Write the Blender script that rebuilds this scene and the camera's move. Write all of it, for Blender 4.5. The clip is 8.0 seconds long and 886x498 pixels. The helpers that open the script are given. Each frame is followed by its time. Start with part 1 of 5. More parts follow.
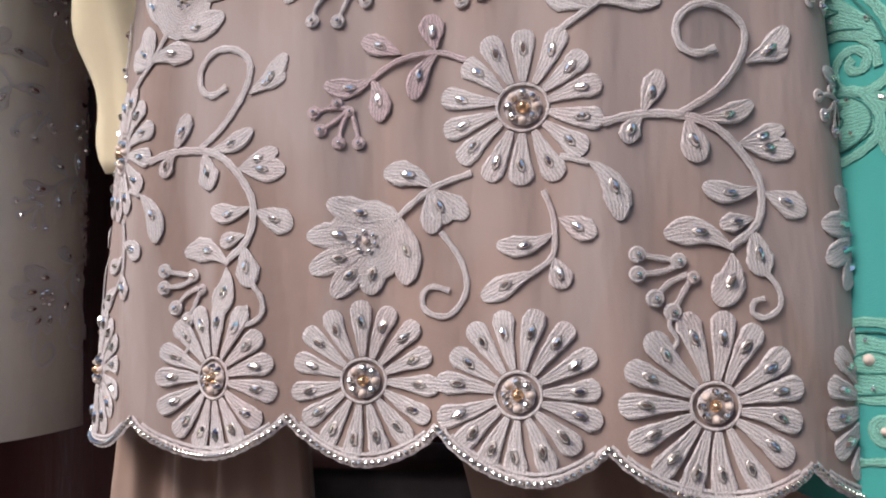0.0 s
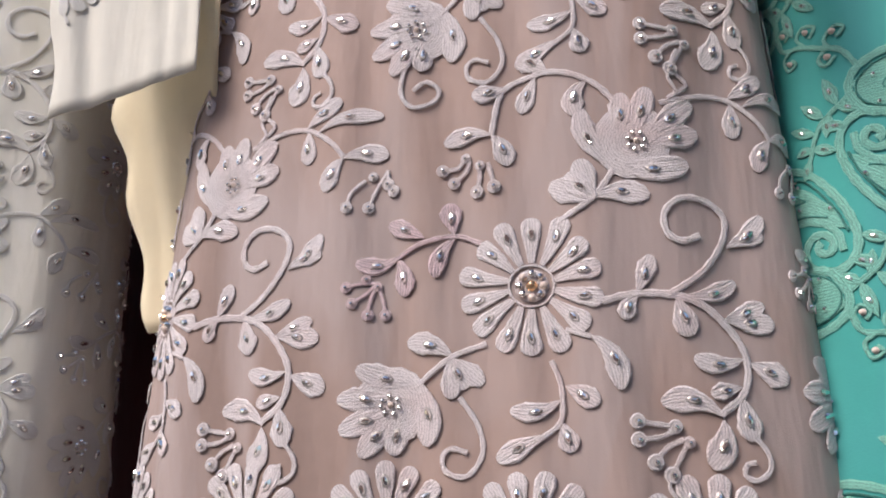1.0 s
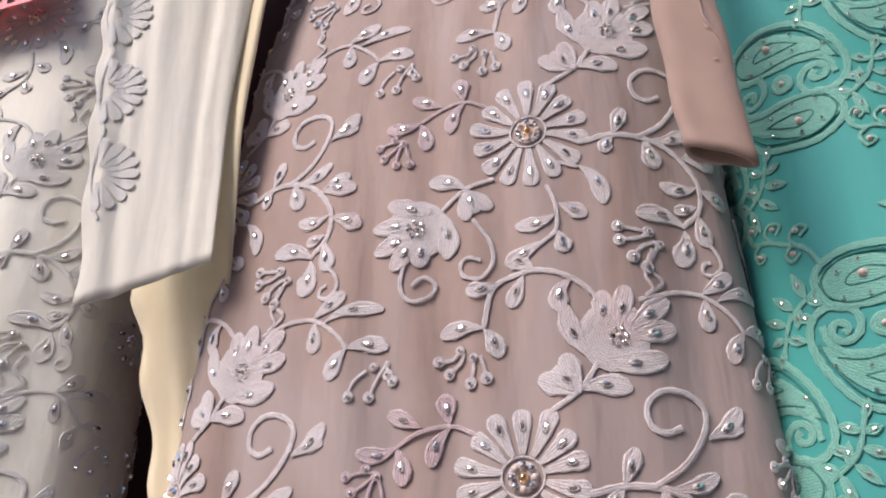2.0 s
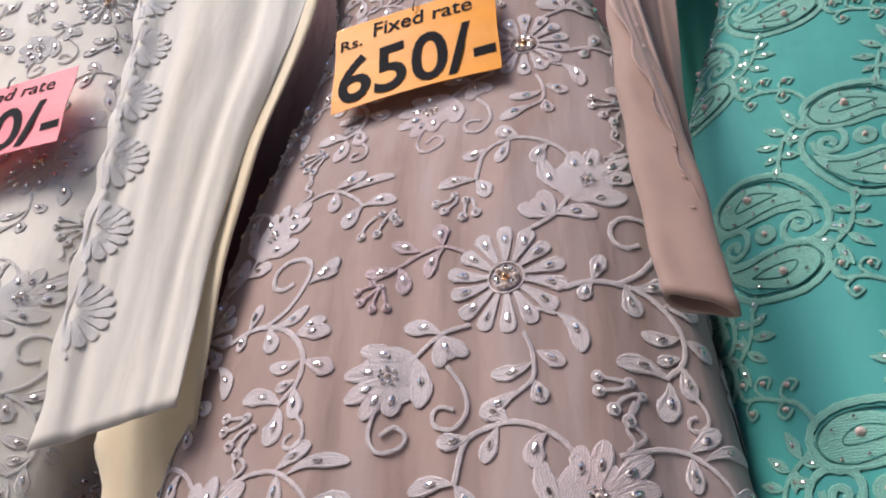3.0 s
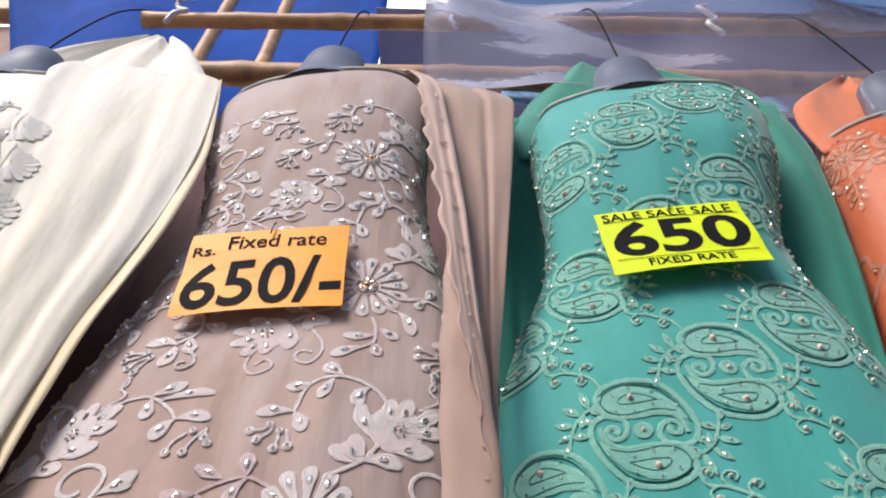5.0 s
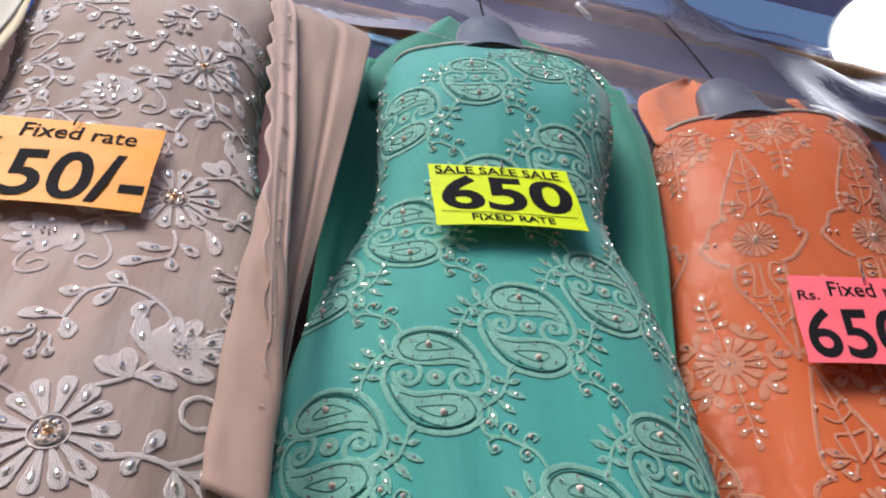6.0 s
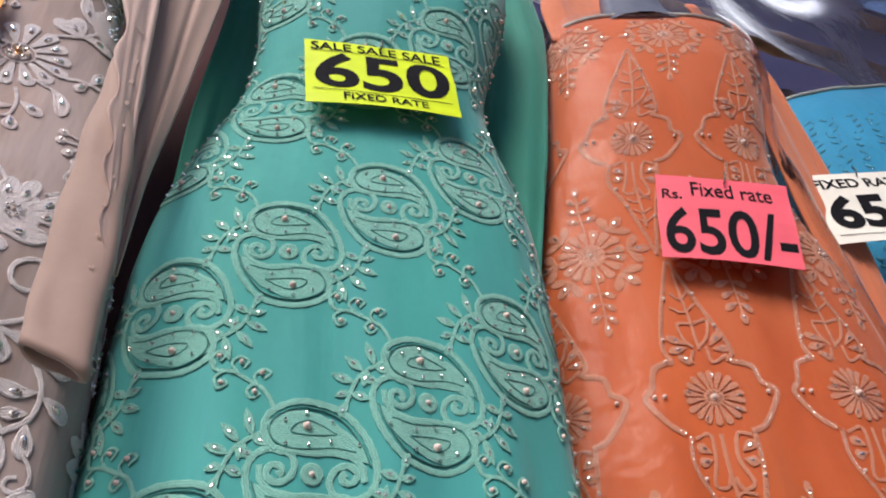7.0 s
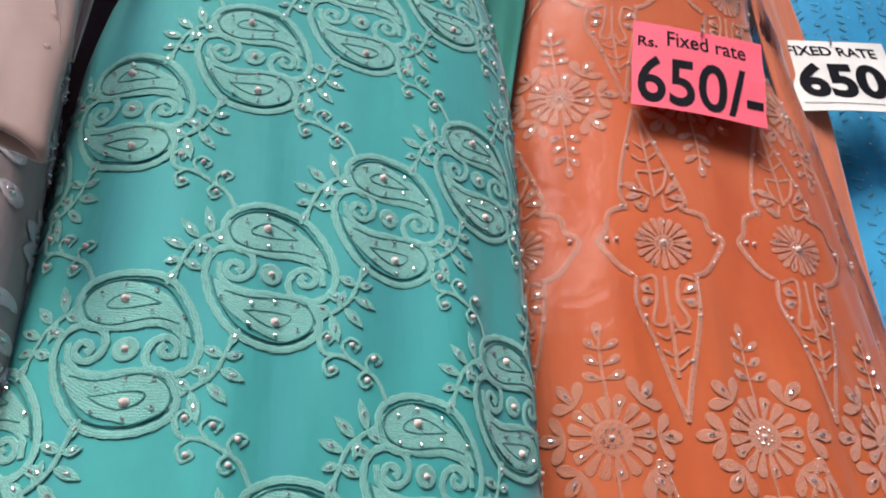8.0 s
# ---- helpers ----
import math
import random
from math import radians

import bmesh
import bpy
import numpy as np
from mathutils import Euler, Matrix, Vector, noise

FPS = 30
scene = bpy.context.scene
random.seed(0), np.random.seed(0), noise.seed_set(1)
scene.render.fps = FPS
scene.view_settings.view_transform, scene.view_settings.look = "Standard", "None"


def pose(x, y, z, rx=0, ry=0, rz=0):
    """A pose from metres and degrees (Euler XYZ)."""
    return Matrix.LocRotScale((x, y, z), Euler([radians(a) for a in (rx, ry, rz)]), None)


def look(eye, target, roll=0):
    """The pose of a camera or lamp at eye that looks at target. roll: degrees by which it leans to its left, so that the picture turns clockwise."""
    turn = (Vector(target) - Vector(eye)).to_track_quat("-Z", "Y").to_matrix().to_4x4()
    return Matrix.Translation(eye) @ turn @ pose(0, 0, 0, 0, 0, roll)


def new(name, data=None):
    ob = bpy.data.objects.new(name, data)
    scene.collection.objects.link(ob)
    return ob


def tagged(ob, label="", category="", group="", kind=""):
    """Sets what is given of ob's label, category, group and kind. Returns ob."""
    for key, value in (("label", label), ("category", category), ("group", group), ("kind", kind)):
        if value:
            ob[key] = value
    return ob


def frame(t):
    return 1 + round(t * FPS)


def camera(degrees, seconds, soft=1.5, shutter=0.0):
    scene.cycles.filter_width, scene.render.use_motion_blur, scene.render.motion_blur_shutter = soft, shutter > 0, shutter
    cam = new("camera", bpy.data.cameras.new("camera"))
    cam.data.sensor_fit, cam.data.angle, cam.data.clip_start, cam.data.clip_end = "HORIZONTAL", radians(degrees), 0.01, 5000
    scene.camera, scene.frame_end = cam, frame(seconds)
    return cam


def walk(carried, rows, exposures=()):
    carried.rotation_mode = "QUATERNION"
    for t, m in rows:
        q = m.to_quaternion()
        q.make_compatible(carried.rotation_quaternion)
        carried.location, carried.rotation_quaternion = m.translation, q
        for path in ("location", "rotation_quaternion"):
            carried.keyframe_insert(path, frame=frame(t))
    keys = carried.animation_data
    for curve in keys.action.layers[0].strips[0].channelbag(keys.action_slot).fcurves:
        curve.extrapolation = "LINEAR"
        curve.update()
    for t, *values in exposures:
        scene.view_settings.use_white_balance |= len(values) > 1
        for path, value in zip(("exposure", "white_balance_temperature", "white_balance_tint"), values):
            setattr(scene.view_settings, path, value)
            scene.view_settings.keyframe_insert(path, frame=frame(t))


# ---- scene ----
cam = camera(61.0, 8.0, 2.0)
PATH = [
    (0, (0.006, 0.015, 0.956), (-0.456, 1.952, 1.142), -0.8),
    (0.5, (0.0, -0.011, 0.968), (-0.472, 1.905, 1.29), 0.0),
    (1, (0.01, -0.046, 0.976), (-0.442, 1.833, 1.49), -0.6),
    (1.5, (0.019, -0.089, 0.995), (-0.414, 1.731, 1.704), -1.0),
    (1.7, (0.023, -0.097, 1.004), (-0.41, 1.705, 1.757), -0.9),
    (2.8, (0.057, -0.074, 1.014), (-0.407, 1.528, 2.118), 0.8),
    (3, (0.06, -0.069, 1.016), (-0.371, 1.493, 2.189), 1.1),
    (3.5, (0.076, -0.106, 1.023), (-0.268, 1.334, 2.367), 0.0),
    (4, (0.076, -0.123, 1.018), (-0.259, 1.173, 2.504), 1.5),
    (4.2, (0.077, -0.128, 1.015), (-0.211, 1.085, 2.579), 2.5),
    (5.3, (0.098, -0.125, 1.025), (0.221, 1.154, 2.557), -1.2),
    (5.5, (0.108, -0.112, 1.023), (0.309, 1.178, 2.537), -2.4),
    (6, (0.133, -0.095, 1.026), (0.52, 1.203, 2.498), -3.7),
    (6.5, (0.175, -0.095, 1.019), (0.707, 1.214, 2.434), -6.2),
    (7, (0.203, -0.1, 1.005), (0.816, 1.317, 2.276), -5.6),
    (7.5, (0.199, -0.101, 0.99), (0.888, 1.403, 2.115), -4.4),
    (8, (0.202, -0.079, 0.975), (0.982, 1.495, 1.932), -2.7),
]
EXPOSURE = [(0, -0.05, 6400, 12), (0.5, 0.05, 6400, 12), (1.0, 0.1, 6400, 13), (1.5, 0.15, 6450, 15), (3.0, 0.0, 6350, 16), (4.0, 0.1, 6400, 15), (5.5, 0.32, 6450, 11), (6.0, 0.15, 6400, 12), (6.5, 0.1, 6400, 13), (7.0, 0.15, 6350, 13), (8, 0.25, 6050, 15)]
walk(cam, [(t, look(eye, target, roll)) for t, eye, target, roll in PATH], EXPOSURE)

# ---- daylight from the street, an open overcast sky ----
world = bpy.data.worlds.new("sky")
scene.world = world
world.use_nodes = True
wn = world.node_tree.nodes
sky = wn.new("ShaderNodeTexSky")
sky.sky_type, sky.sun_disc = "NISHITA", False
sky.sun_elevation, sky.sun_rotation = radians(42), radians(217)
sky.air_density, sky.dust_density, sky.ozone_density = 1.0, 1.0, 2.0
world.node_tree.links.new(sky.outputs[0], wn["Background"].inputs[0])
wn["Background"].inputs[1].default_value = 0.15
sun_data = bpy.data.lights.new("sun", "SUN")
sun_data.energy, sun_data.angle, sun_data.color = 3.6, radians(30), (1.0, 0.90, 0.82)
sun = new("sun", sun_data)
sun.matrix_world = look((-2.3, -2.55, 4.86), (0, 0.5, 1.4))

# ---- materials ----
def material(name):
    m = bpy.data.materials.new(name)
    m.use_nodes = True
    return m, m.node_tree.nodes, m.node_tree.links, m.node_tree.nodes["Principled BSDF"]


def node(nodes, kind, **values):
    n = nodes.new(kind)
    for key, value in values.items():
        n.inputs[key].default_value = value
    return n


def noise_ramp(nodes, links, source, scale, colours, detail=4, lo=0.3, hi=0.7):
    tex = node(nodes, "ShaderNodeTexNoise", Scale=scale, Detail=detail, Roughness=0.6)
    links.new(source, tex.inputs["Vector"])
    ramp = nodes.new("ShaderNodeValToRGB")
    ramp.color_ramp.elements[0].position, ramp.color_ramp.elements[1].position = lo, hi
    ramp.color_ramp.elements[0].color, ramp.color_ramp.elements[1].color = (*colours[0], 1), (*colours[1], 1)
    links.new(tex.outputs["Fac"], ramp.inputs["Fac"])
    return tex, ramp


def shade(c, k):
    return tuple(min(1, q * k) for q in c)


def cloth(name, colour, under, sheen=0.3, rough=0.75, weave=900, soft=0.5, cast=None):
    """Woven cloth: broad washes of lining tone and painted fold shade, a fine weave and a little sheen."""
    m, n, l, b = material(name)
    at = n.new("ShaderNodeTexCoord").outputs["Object"]
    stretch = node(n, "ShaderNodeMapping", Scale=(1, 1, 0.25))
    l.new(at, stretch.inputs["Vector"])
    # upright streaks: lining tone, plus the soft light and dark of folds as colour
    _, wash = noise_ramp(n, l, stretch.outputs[0], 7, (under, colour), 3, 0.32, 0.62)
    _, mottle = noise_ramp(n, l, at, 60, (shade(colour, 0.86), shade(colour, 1.08)), 5)
    mix = n.new("ShaderNodeMixRGB")
    mix.inputs[0].default_value = 0.3
    l.new(wash.outputs[0], mix.inputs[1])
    l.new(mottle.outputs[0], mix.inputs[2])
    # the lining, of another cast, shows through the net in wandering patches
    drift = node(n, "ShaderNodeTexNoise", Scale=9, Detail=4, Distortion=1.2)
    l.new(stretch.outputs[0], drift.inputs["Vector"])
    amount = node(n, "ShaderNodeMapRange")
    amount.inputs["From Min"].default_value, amount.inputs["From Max"].default_value = 0.42, 0.62
    l.new(drift.outputs["Fac"], amount.inputs["Value"])
    through_net = n.new("ShaderNodeMixRGB")
    l.new(amount.outputs[0], through_net.inputs[0])
    l.new(mix.outputs[0], through_net.inputs[1])
    through_net.inputs[2].default_value = (*(cast or colour), 1)
    l.new(through_net.outputs[0], b.inputs["Base Color"])
    b.inputs["Roughness"].default_value = rough
    b.inputs["Sheen Weight"].default_value = sheen
    b.inputs["Sheen Roughness"].default_value = 0.4
    threads = node(n, "ShaderNodeTexNoise", Scale=weave, Detail=2)
    l.new(at, threads.inputs["Vector"])
    wrinkle = node(n, "ShaderNodeTexNoise", Scale=16, Detail=4)
    l.new(stretch.outputs[0], wrinkle.inputs["Vector"])
    fine = node(n, "ShaderNodeBump", Strength=0.25, Distance=0.0006)
    broad = node(n, "ShaderNodeBump", Strength=soft, Distance=0.012)
    l.new(wrinkle.outputs["Fac"], broad.inputs["Height"])
    l.new(threads.outputs["Fac"], fine.inputs["Height"])
    l.new(broad.outputs[0], fine.inputs["Normal"])
    l.new(fine.outputs[0], b.inputs["Normal"])
    return m


def thread(name, colour, tint, depth=0.8):
    """Chain-stitch embroidery: rows of thread along each petal, with fuzz and uneven dye."""
    m, n, l, b = material(name)
    uvs = n.new("ShaderNodeUVMap").outputs[0]
    at = n.new("ShaderNodeTexCoord").outputs["Object"]
    wobble = node(n, "ShaderNodeTexNoise", Scale=2.2, Detail=2)
    l.new(uvs, wobble.inputs["Vector"])
    add = n.new("ShaderNodeMixRGB")
    add.blend_type, add.inputs[0].default_value = "ADD", 0.16
    l.new(uvs, add.inputs[1])
    l.new(wobble.outputs["Color"], add.inputs[2])
    rows = node(n, "ShaderNodeTexWave", Scale=1.5, Distortion=4.5, Detail=3)
    rows.inputs["Detail Scale"].default_value = 3
    rows.bands_direction = "X"
    l.new(add.outputs[0], rows.inputs["Vector"])
    loops = node(n, "ShaderNodeTexNoise", Scale=12, Detail=3, Roughness=0.6)
    l.new(uvs, loops.inputs["Vector"])
    _, dye = noise_ramp(n, l, at, 14, (tint, colour), 3, 0.3, 0.5)
    # shade between stitch rows is put into the colour, strongest in the lowest gaps
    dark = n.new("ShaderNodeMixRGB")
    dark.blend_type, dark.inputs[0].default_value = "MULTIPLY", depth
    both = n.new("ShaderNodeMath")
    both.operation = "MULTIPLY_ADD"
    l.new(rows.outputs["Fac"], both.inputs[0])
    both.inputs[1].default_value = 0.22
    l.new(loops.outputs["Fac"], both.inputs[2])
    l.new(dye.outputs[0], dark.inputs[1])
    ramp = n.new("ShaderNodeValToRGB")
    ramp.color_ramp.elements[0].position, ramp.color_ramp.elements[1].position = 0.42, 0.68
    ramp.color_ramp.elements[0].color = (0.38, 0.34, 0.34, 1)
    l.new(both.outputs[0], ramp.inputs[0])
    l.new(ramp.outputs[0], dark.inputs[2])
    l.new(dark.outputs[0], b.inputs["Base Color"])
    b.inputs["Roughness"].default_value = 0.7
    b.inputs["Sheen Weight"].default_value = 0.25
    bump = node(n, "ShaderNodeBump", Strength=1.0, Distance=0.0014)
    l.new(both.outputs[0], bump.inputs["Height"])
    l.new(bump.outputs[0], b.inputs["Normal"])
    return m


def plain(name, colour, rough=0.6, metal=0.0, grain=40, depth=0.15, spread=0.2):
    m, n, l, b = material(name)
    at = n.new("ShaderNodeTexCoord").outputs["Object"]
    tex, ramp = noise_ramp(n, l, at, grain, (shade(colour, 1 - spread), shade(colour, 1 + spread)), 5)
    l.new(ramp.outputs[0], b.inputs["Base Color"])
    b.inputs["Roughness"].default_value, b.inputs["Metallic"].default_value = rough, metal
    bump = node(n, "ShaderNodeBump", Strength=depth, Distance=0.004)
    l.new(tex.outputs["Fac"], bump.inputs["Height"])
    l.new(bump.outputs[0], b.inputs["Normal"])
    return m


def thin_sheet(name, colour, pass_on):
    """Sheeting that lets part of the daylight through."""
    m = plain(name, colour, 0.4, 0, 5, 0.5, 0.35)
    n, l = m.node_tree.nodes, m.node_tree.links
    glow = node(n, "ShaderNodeBsdfTranslucent", Color=(*shade(colour, 1.6), 1))
    mix = n.new("ShaderNodeMixShader")
    mix.inputs[0].default_value = pass_on
    l.new(n["Principled BSDF"].outputs[0], mix.inputs[1])
    l.new(glow.outputs[0], mix.inputs[2])
    l.new(mix.outputs[0], n["Material Output"].inputs[0])
    return m


def clear_film(name, gloss, tint=(1, 1, 1), milk=0.0):
    """Thin clear plastic: see-through, with a wrinkled shine."""
    m, n, l, b = material(name)
    n.remove(b)
    at = n.new("ShaderNodeTexCoord").outputs["Object"]
    wrinkle = node(n, "ShaderNodeTexNoise", Scale=22, Detail=4, Distortion=0.8)
    l.new(at, wrinkle.inputs["Vector"])
    bump = node(n, "ShaderNodeBump", Strength=0.5 - 2 * milk, Distance=0.01)
    l.new(wrinkle.outputs["Fac"], bump.inputs["Height"])
    clear = node(n, "ShaderNodeBsdfTransparent", Color=(*tint, 1))
    shine = node(n, "ShaderNodeBsdfGlossy", Roughness=0.2 + milk)
    l.new(bump.outputs[0], shine.inputs["Normal"])
    fres = node(n, "ShaderNodeFresnel", IOR=gloss)
    l.new(bump.outputs[0], fres.inputs["Normal"])
    mix = n.new("ShaderNodeMixShader")
    l.new(fres.outputs[0], mix.inputs[0])
    l.new(clear.outputs[0], mix.inputs[1])
    l.new(shine.outputs[0], mix.inputs[2])
    cloudy = node(n, "ShaderNodeBsdfDiffuse", Color=(0.42, 0.42, 0.52, 1))
    haze = n.new("ShaderNodeMixShader")
    haze.inputs[0].default_value = milk
    l.new(mix.outputs[0], haze.inputs[1])
    l.new(cloudy.outputs[0], haze.inputs[2])
    l.new(haze.outputs[0], n["Material Output"].inputs[0])
    return m


BEIGE_NET = cloth("beige_net", (0.41, 0.295, 0.25), (0.25, 0.175, 0.145), cast=(0.40, 0.32, 0.295), soft=0.8)
BEIGE_PLAIN = cloth("beige_georgette", (0.37, 0.255, 0.205), (0.33, 0.225, 0.18), soft=0.25)
BEIGE_TRIM = cloth("beige_trim", (0.50, 0.36, 0.305), (0.44, 0.30, 0.255), soft=0.5)
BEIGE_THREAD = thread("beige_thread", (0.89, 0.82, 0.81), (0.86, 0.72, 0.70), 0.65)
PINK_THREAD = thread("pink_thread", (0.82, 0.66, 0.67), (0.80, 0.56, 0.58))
TEAL_NET = cloth("teal_net", (0.046, 0.36, 0.312), (0.026, 0.25, 0.22), cast=(0.048, 0.32, 0.30))
TEAL_DEEP = cloth("teal_georgette", (0.020, 0.24, 0.17), (0.012, 0.15, 0.11), soft=0.5)
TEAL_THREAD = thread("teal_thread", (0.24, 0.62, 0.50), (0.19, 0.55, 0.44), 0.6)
# dark outline thread, also used to paint the shaded gap inside the paisley cords
TEAL_LINE_AND_GAP = thread("deep_teal_line_and_gap_shade", (0.035, 0.27, 0.225), (0.025, 0.22, 0.18))
ORANGE_NET = cloth("orange_net", (0.53, 0.105, 0.014), (0.37, 0.060, 0.009), cast=(0.47, 0.100, 0.022))
ORANGE_PLAIN = cloth("orange_georgette", (0.58, 0.17, 0.07), (0.48, 0.12, 0.05), soft=0.8)
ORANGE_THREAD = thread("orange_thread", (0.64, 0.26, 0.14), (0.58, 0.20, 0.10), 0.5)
CREAM_NET = cloth("cream_net", (0.88, 0.86, 0.76), (0.84, 0.77, 0.58), cast=(0.86, 0.83, 0.70))
CREAM_PLAIN = cloth("cream_georgette", (0.74, 0.715, 0.62), (0.71, 0.655, 0.51), soft=0.6)
YELLOW_CREAM = cloth("yellowed_cream_lining", (0.80, 0.70, 0.48), (0.74, 0.60, 0.36), soft=0.4)
CREAM_THREAD = thread("cream_thread", (0.88, 0.87, 0.82), (0.84, 0.81, 0.72), 0.18)
PEACH = cloth("peach_cloth", (0.72, 0.42, 0.28), (0.60, 0.34, 0.22))
BLUE_SEQUIN = cloth("blue_cloth", (0.025, 0.33, 0.56), (0.018, 0.25, 0.46), sheen=0.4)
BLUE_THREAD = thread("blue_thread", (0.06, 0.42, 0.62), (0.04, 0.32, 0.52))
MAROON = cloth("maroon_curtain", (0.09, 0.018, 0.02), (0.05, 0.01, 0.012), soft=0.8)
SETTING = plain("stone_setting", (0.50, 0.46, 0.43), 0.4, 0.9, 200, 0.0, 0.2)
GEM = plain("rhinestone", (0.90, 0.86, 0.82), 0.10, 1.0, 300, 0.0, 0.15)
PEARL = plain("pearl_bead", (0.75, 0.62, 0.54), 0.18, 0.0, 200, 0.0, 0.1)
GOLD = plain("gold_bead", (0.75, 0.48, 0.28), 0.22, 0.9, 200, 0.0, 0.15)
BAMBOO = plain("bamboo", (0.42, 0.24, 0.12), 0.5, 0, 18, 0.2, 0.35)
FORM = plain("grey_form_cover", (0.11, 0.125, 0.165), 0.4, 0, 12, 0.3, 0.15)
TARP = plain("blue_tarpaulin", (0.004, 0.055, 0.30), 0.8, 0, 6, 0.5, 0.25)
GREY_TARP = plain("grey_tarpaulin", (0.20, 0.20, 0.26), 0.5, 0, 5, 0.5, 0.3)
DARK_ROOF = thin_sheet("grey_plastic_roof", (0.22, 0.22, 0.32), 0.45)
CONCRETE = plain("street_paving", (0.16, 0.15, 0.14), 0.9, 0, 3, 0.4, 0.25)
PLASTER = plain("brown_board", (0.30, 0.20, 0.17), 0.8, 0, 6, 0.3, 0.25)
WHITE_PLASTIC = plain("white_plastic", (0.7, 0.72, 0.78), 0.35, 0, 20, 0.05, 0.08)
PIPING = plain("grey_piping", (0.36, 0.38, 0.34), 0.6, 0, 60, 0.3, 0.2)
STEEL = plain("steel_pin", (0.16, 0.16, 0.16), 0.3, 1.0, 60, 0.05, 0.15)
RAG = plain("tied_plastic_strip", (0.62, 0.60, 0.62), 0.4, 0, 40, 0.3, 0.2)
INK = plain("black_ink", (0.008, 0.008, 0.010), 0.75, 0, 90, 0.02, 0.2)
AMBER_CARD = plain("amber_card", (0.86, 0.33, 0.008), 0.45, 0, 25, 0.04, 0.05)
LIME_CARD = plain("lime_card", (0.64, 0.80, 0.015), 0.45, 0, 25, 0.04, 0.05)
PINK_CARD = plain("pink_card", (0.84, 0.13, 0.17), 0.45, 0, 25, 0.04, 0.05)
WHITE_CARD = plain("white_card", (0.82, 0.80, 0.70), 0.32, 0, 25, 0.04, 0.05)
FILM = clear_film("clear_plastic_film", 1.17)
HAZY_FILM = clear_film("hazy_plastic_film", 1.07, (0.9, 0.9, 0.96), 0.14)
FOIL = plain("blue_plastic_bag", (0.22, 0.42, 0.62), 0.2, 0, 30, 0.6, 0.5)
BRIGHT_SKY, _n, _l, _b = material("bright_overcast_sky")
_b.inputs["Base Color"].default_value = (0.8, 0.8, 0.8, 1)
_b.inputs["Emission Color"].default_value, _b.inputs["Emission Strength"].default_value = (0.97, 0.98, 1, 1), 1.5
LAMP_ON, _n, _l, _b = material("lit_lamp_face")
_b.inputs["Emission Color"].default_value, _b.inputs["Emission Strength"].default_value = (0.93, 0.96, 1, 1), 4
TARP.node_tree.nodes["Principled BSDF"].inputs["Specular IOR Level"].default_value = 0.12
for _card in (AMBER_CARD, LIME_CARD, PINK_CARD, WHITE_CARD):
    _card.node_tree.nodes["Principled BSDF"].inputs["Specular IOR Level"].default_value = 0.25
INK.node_tree.nodes["Principled BSDF"].inputs["Specular IOR Level"].default_value = 0.1

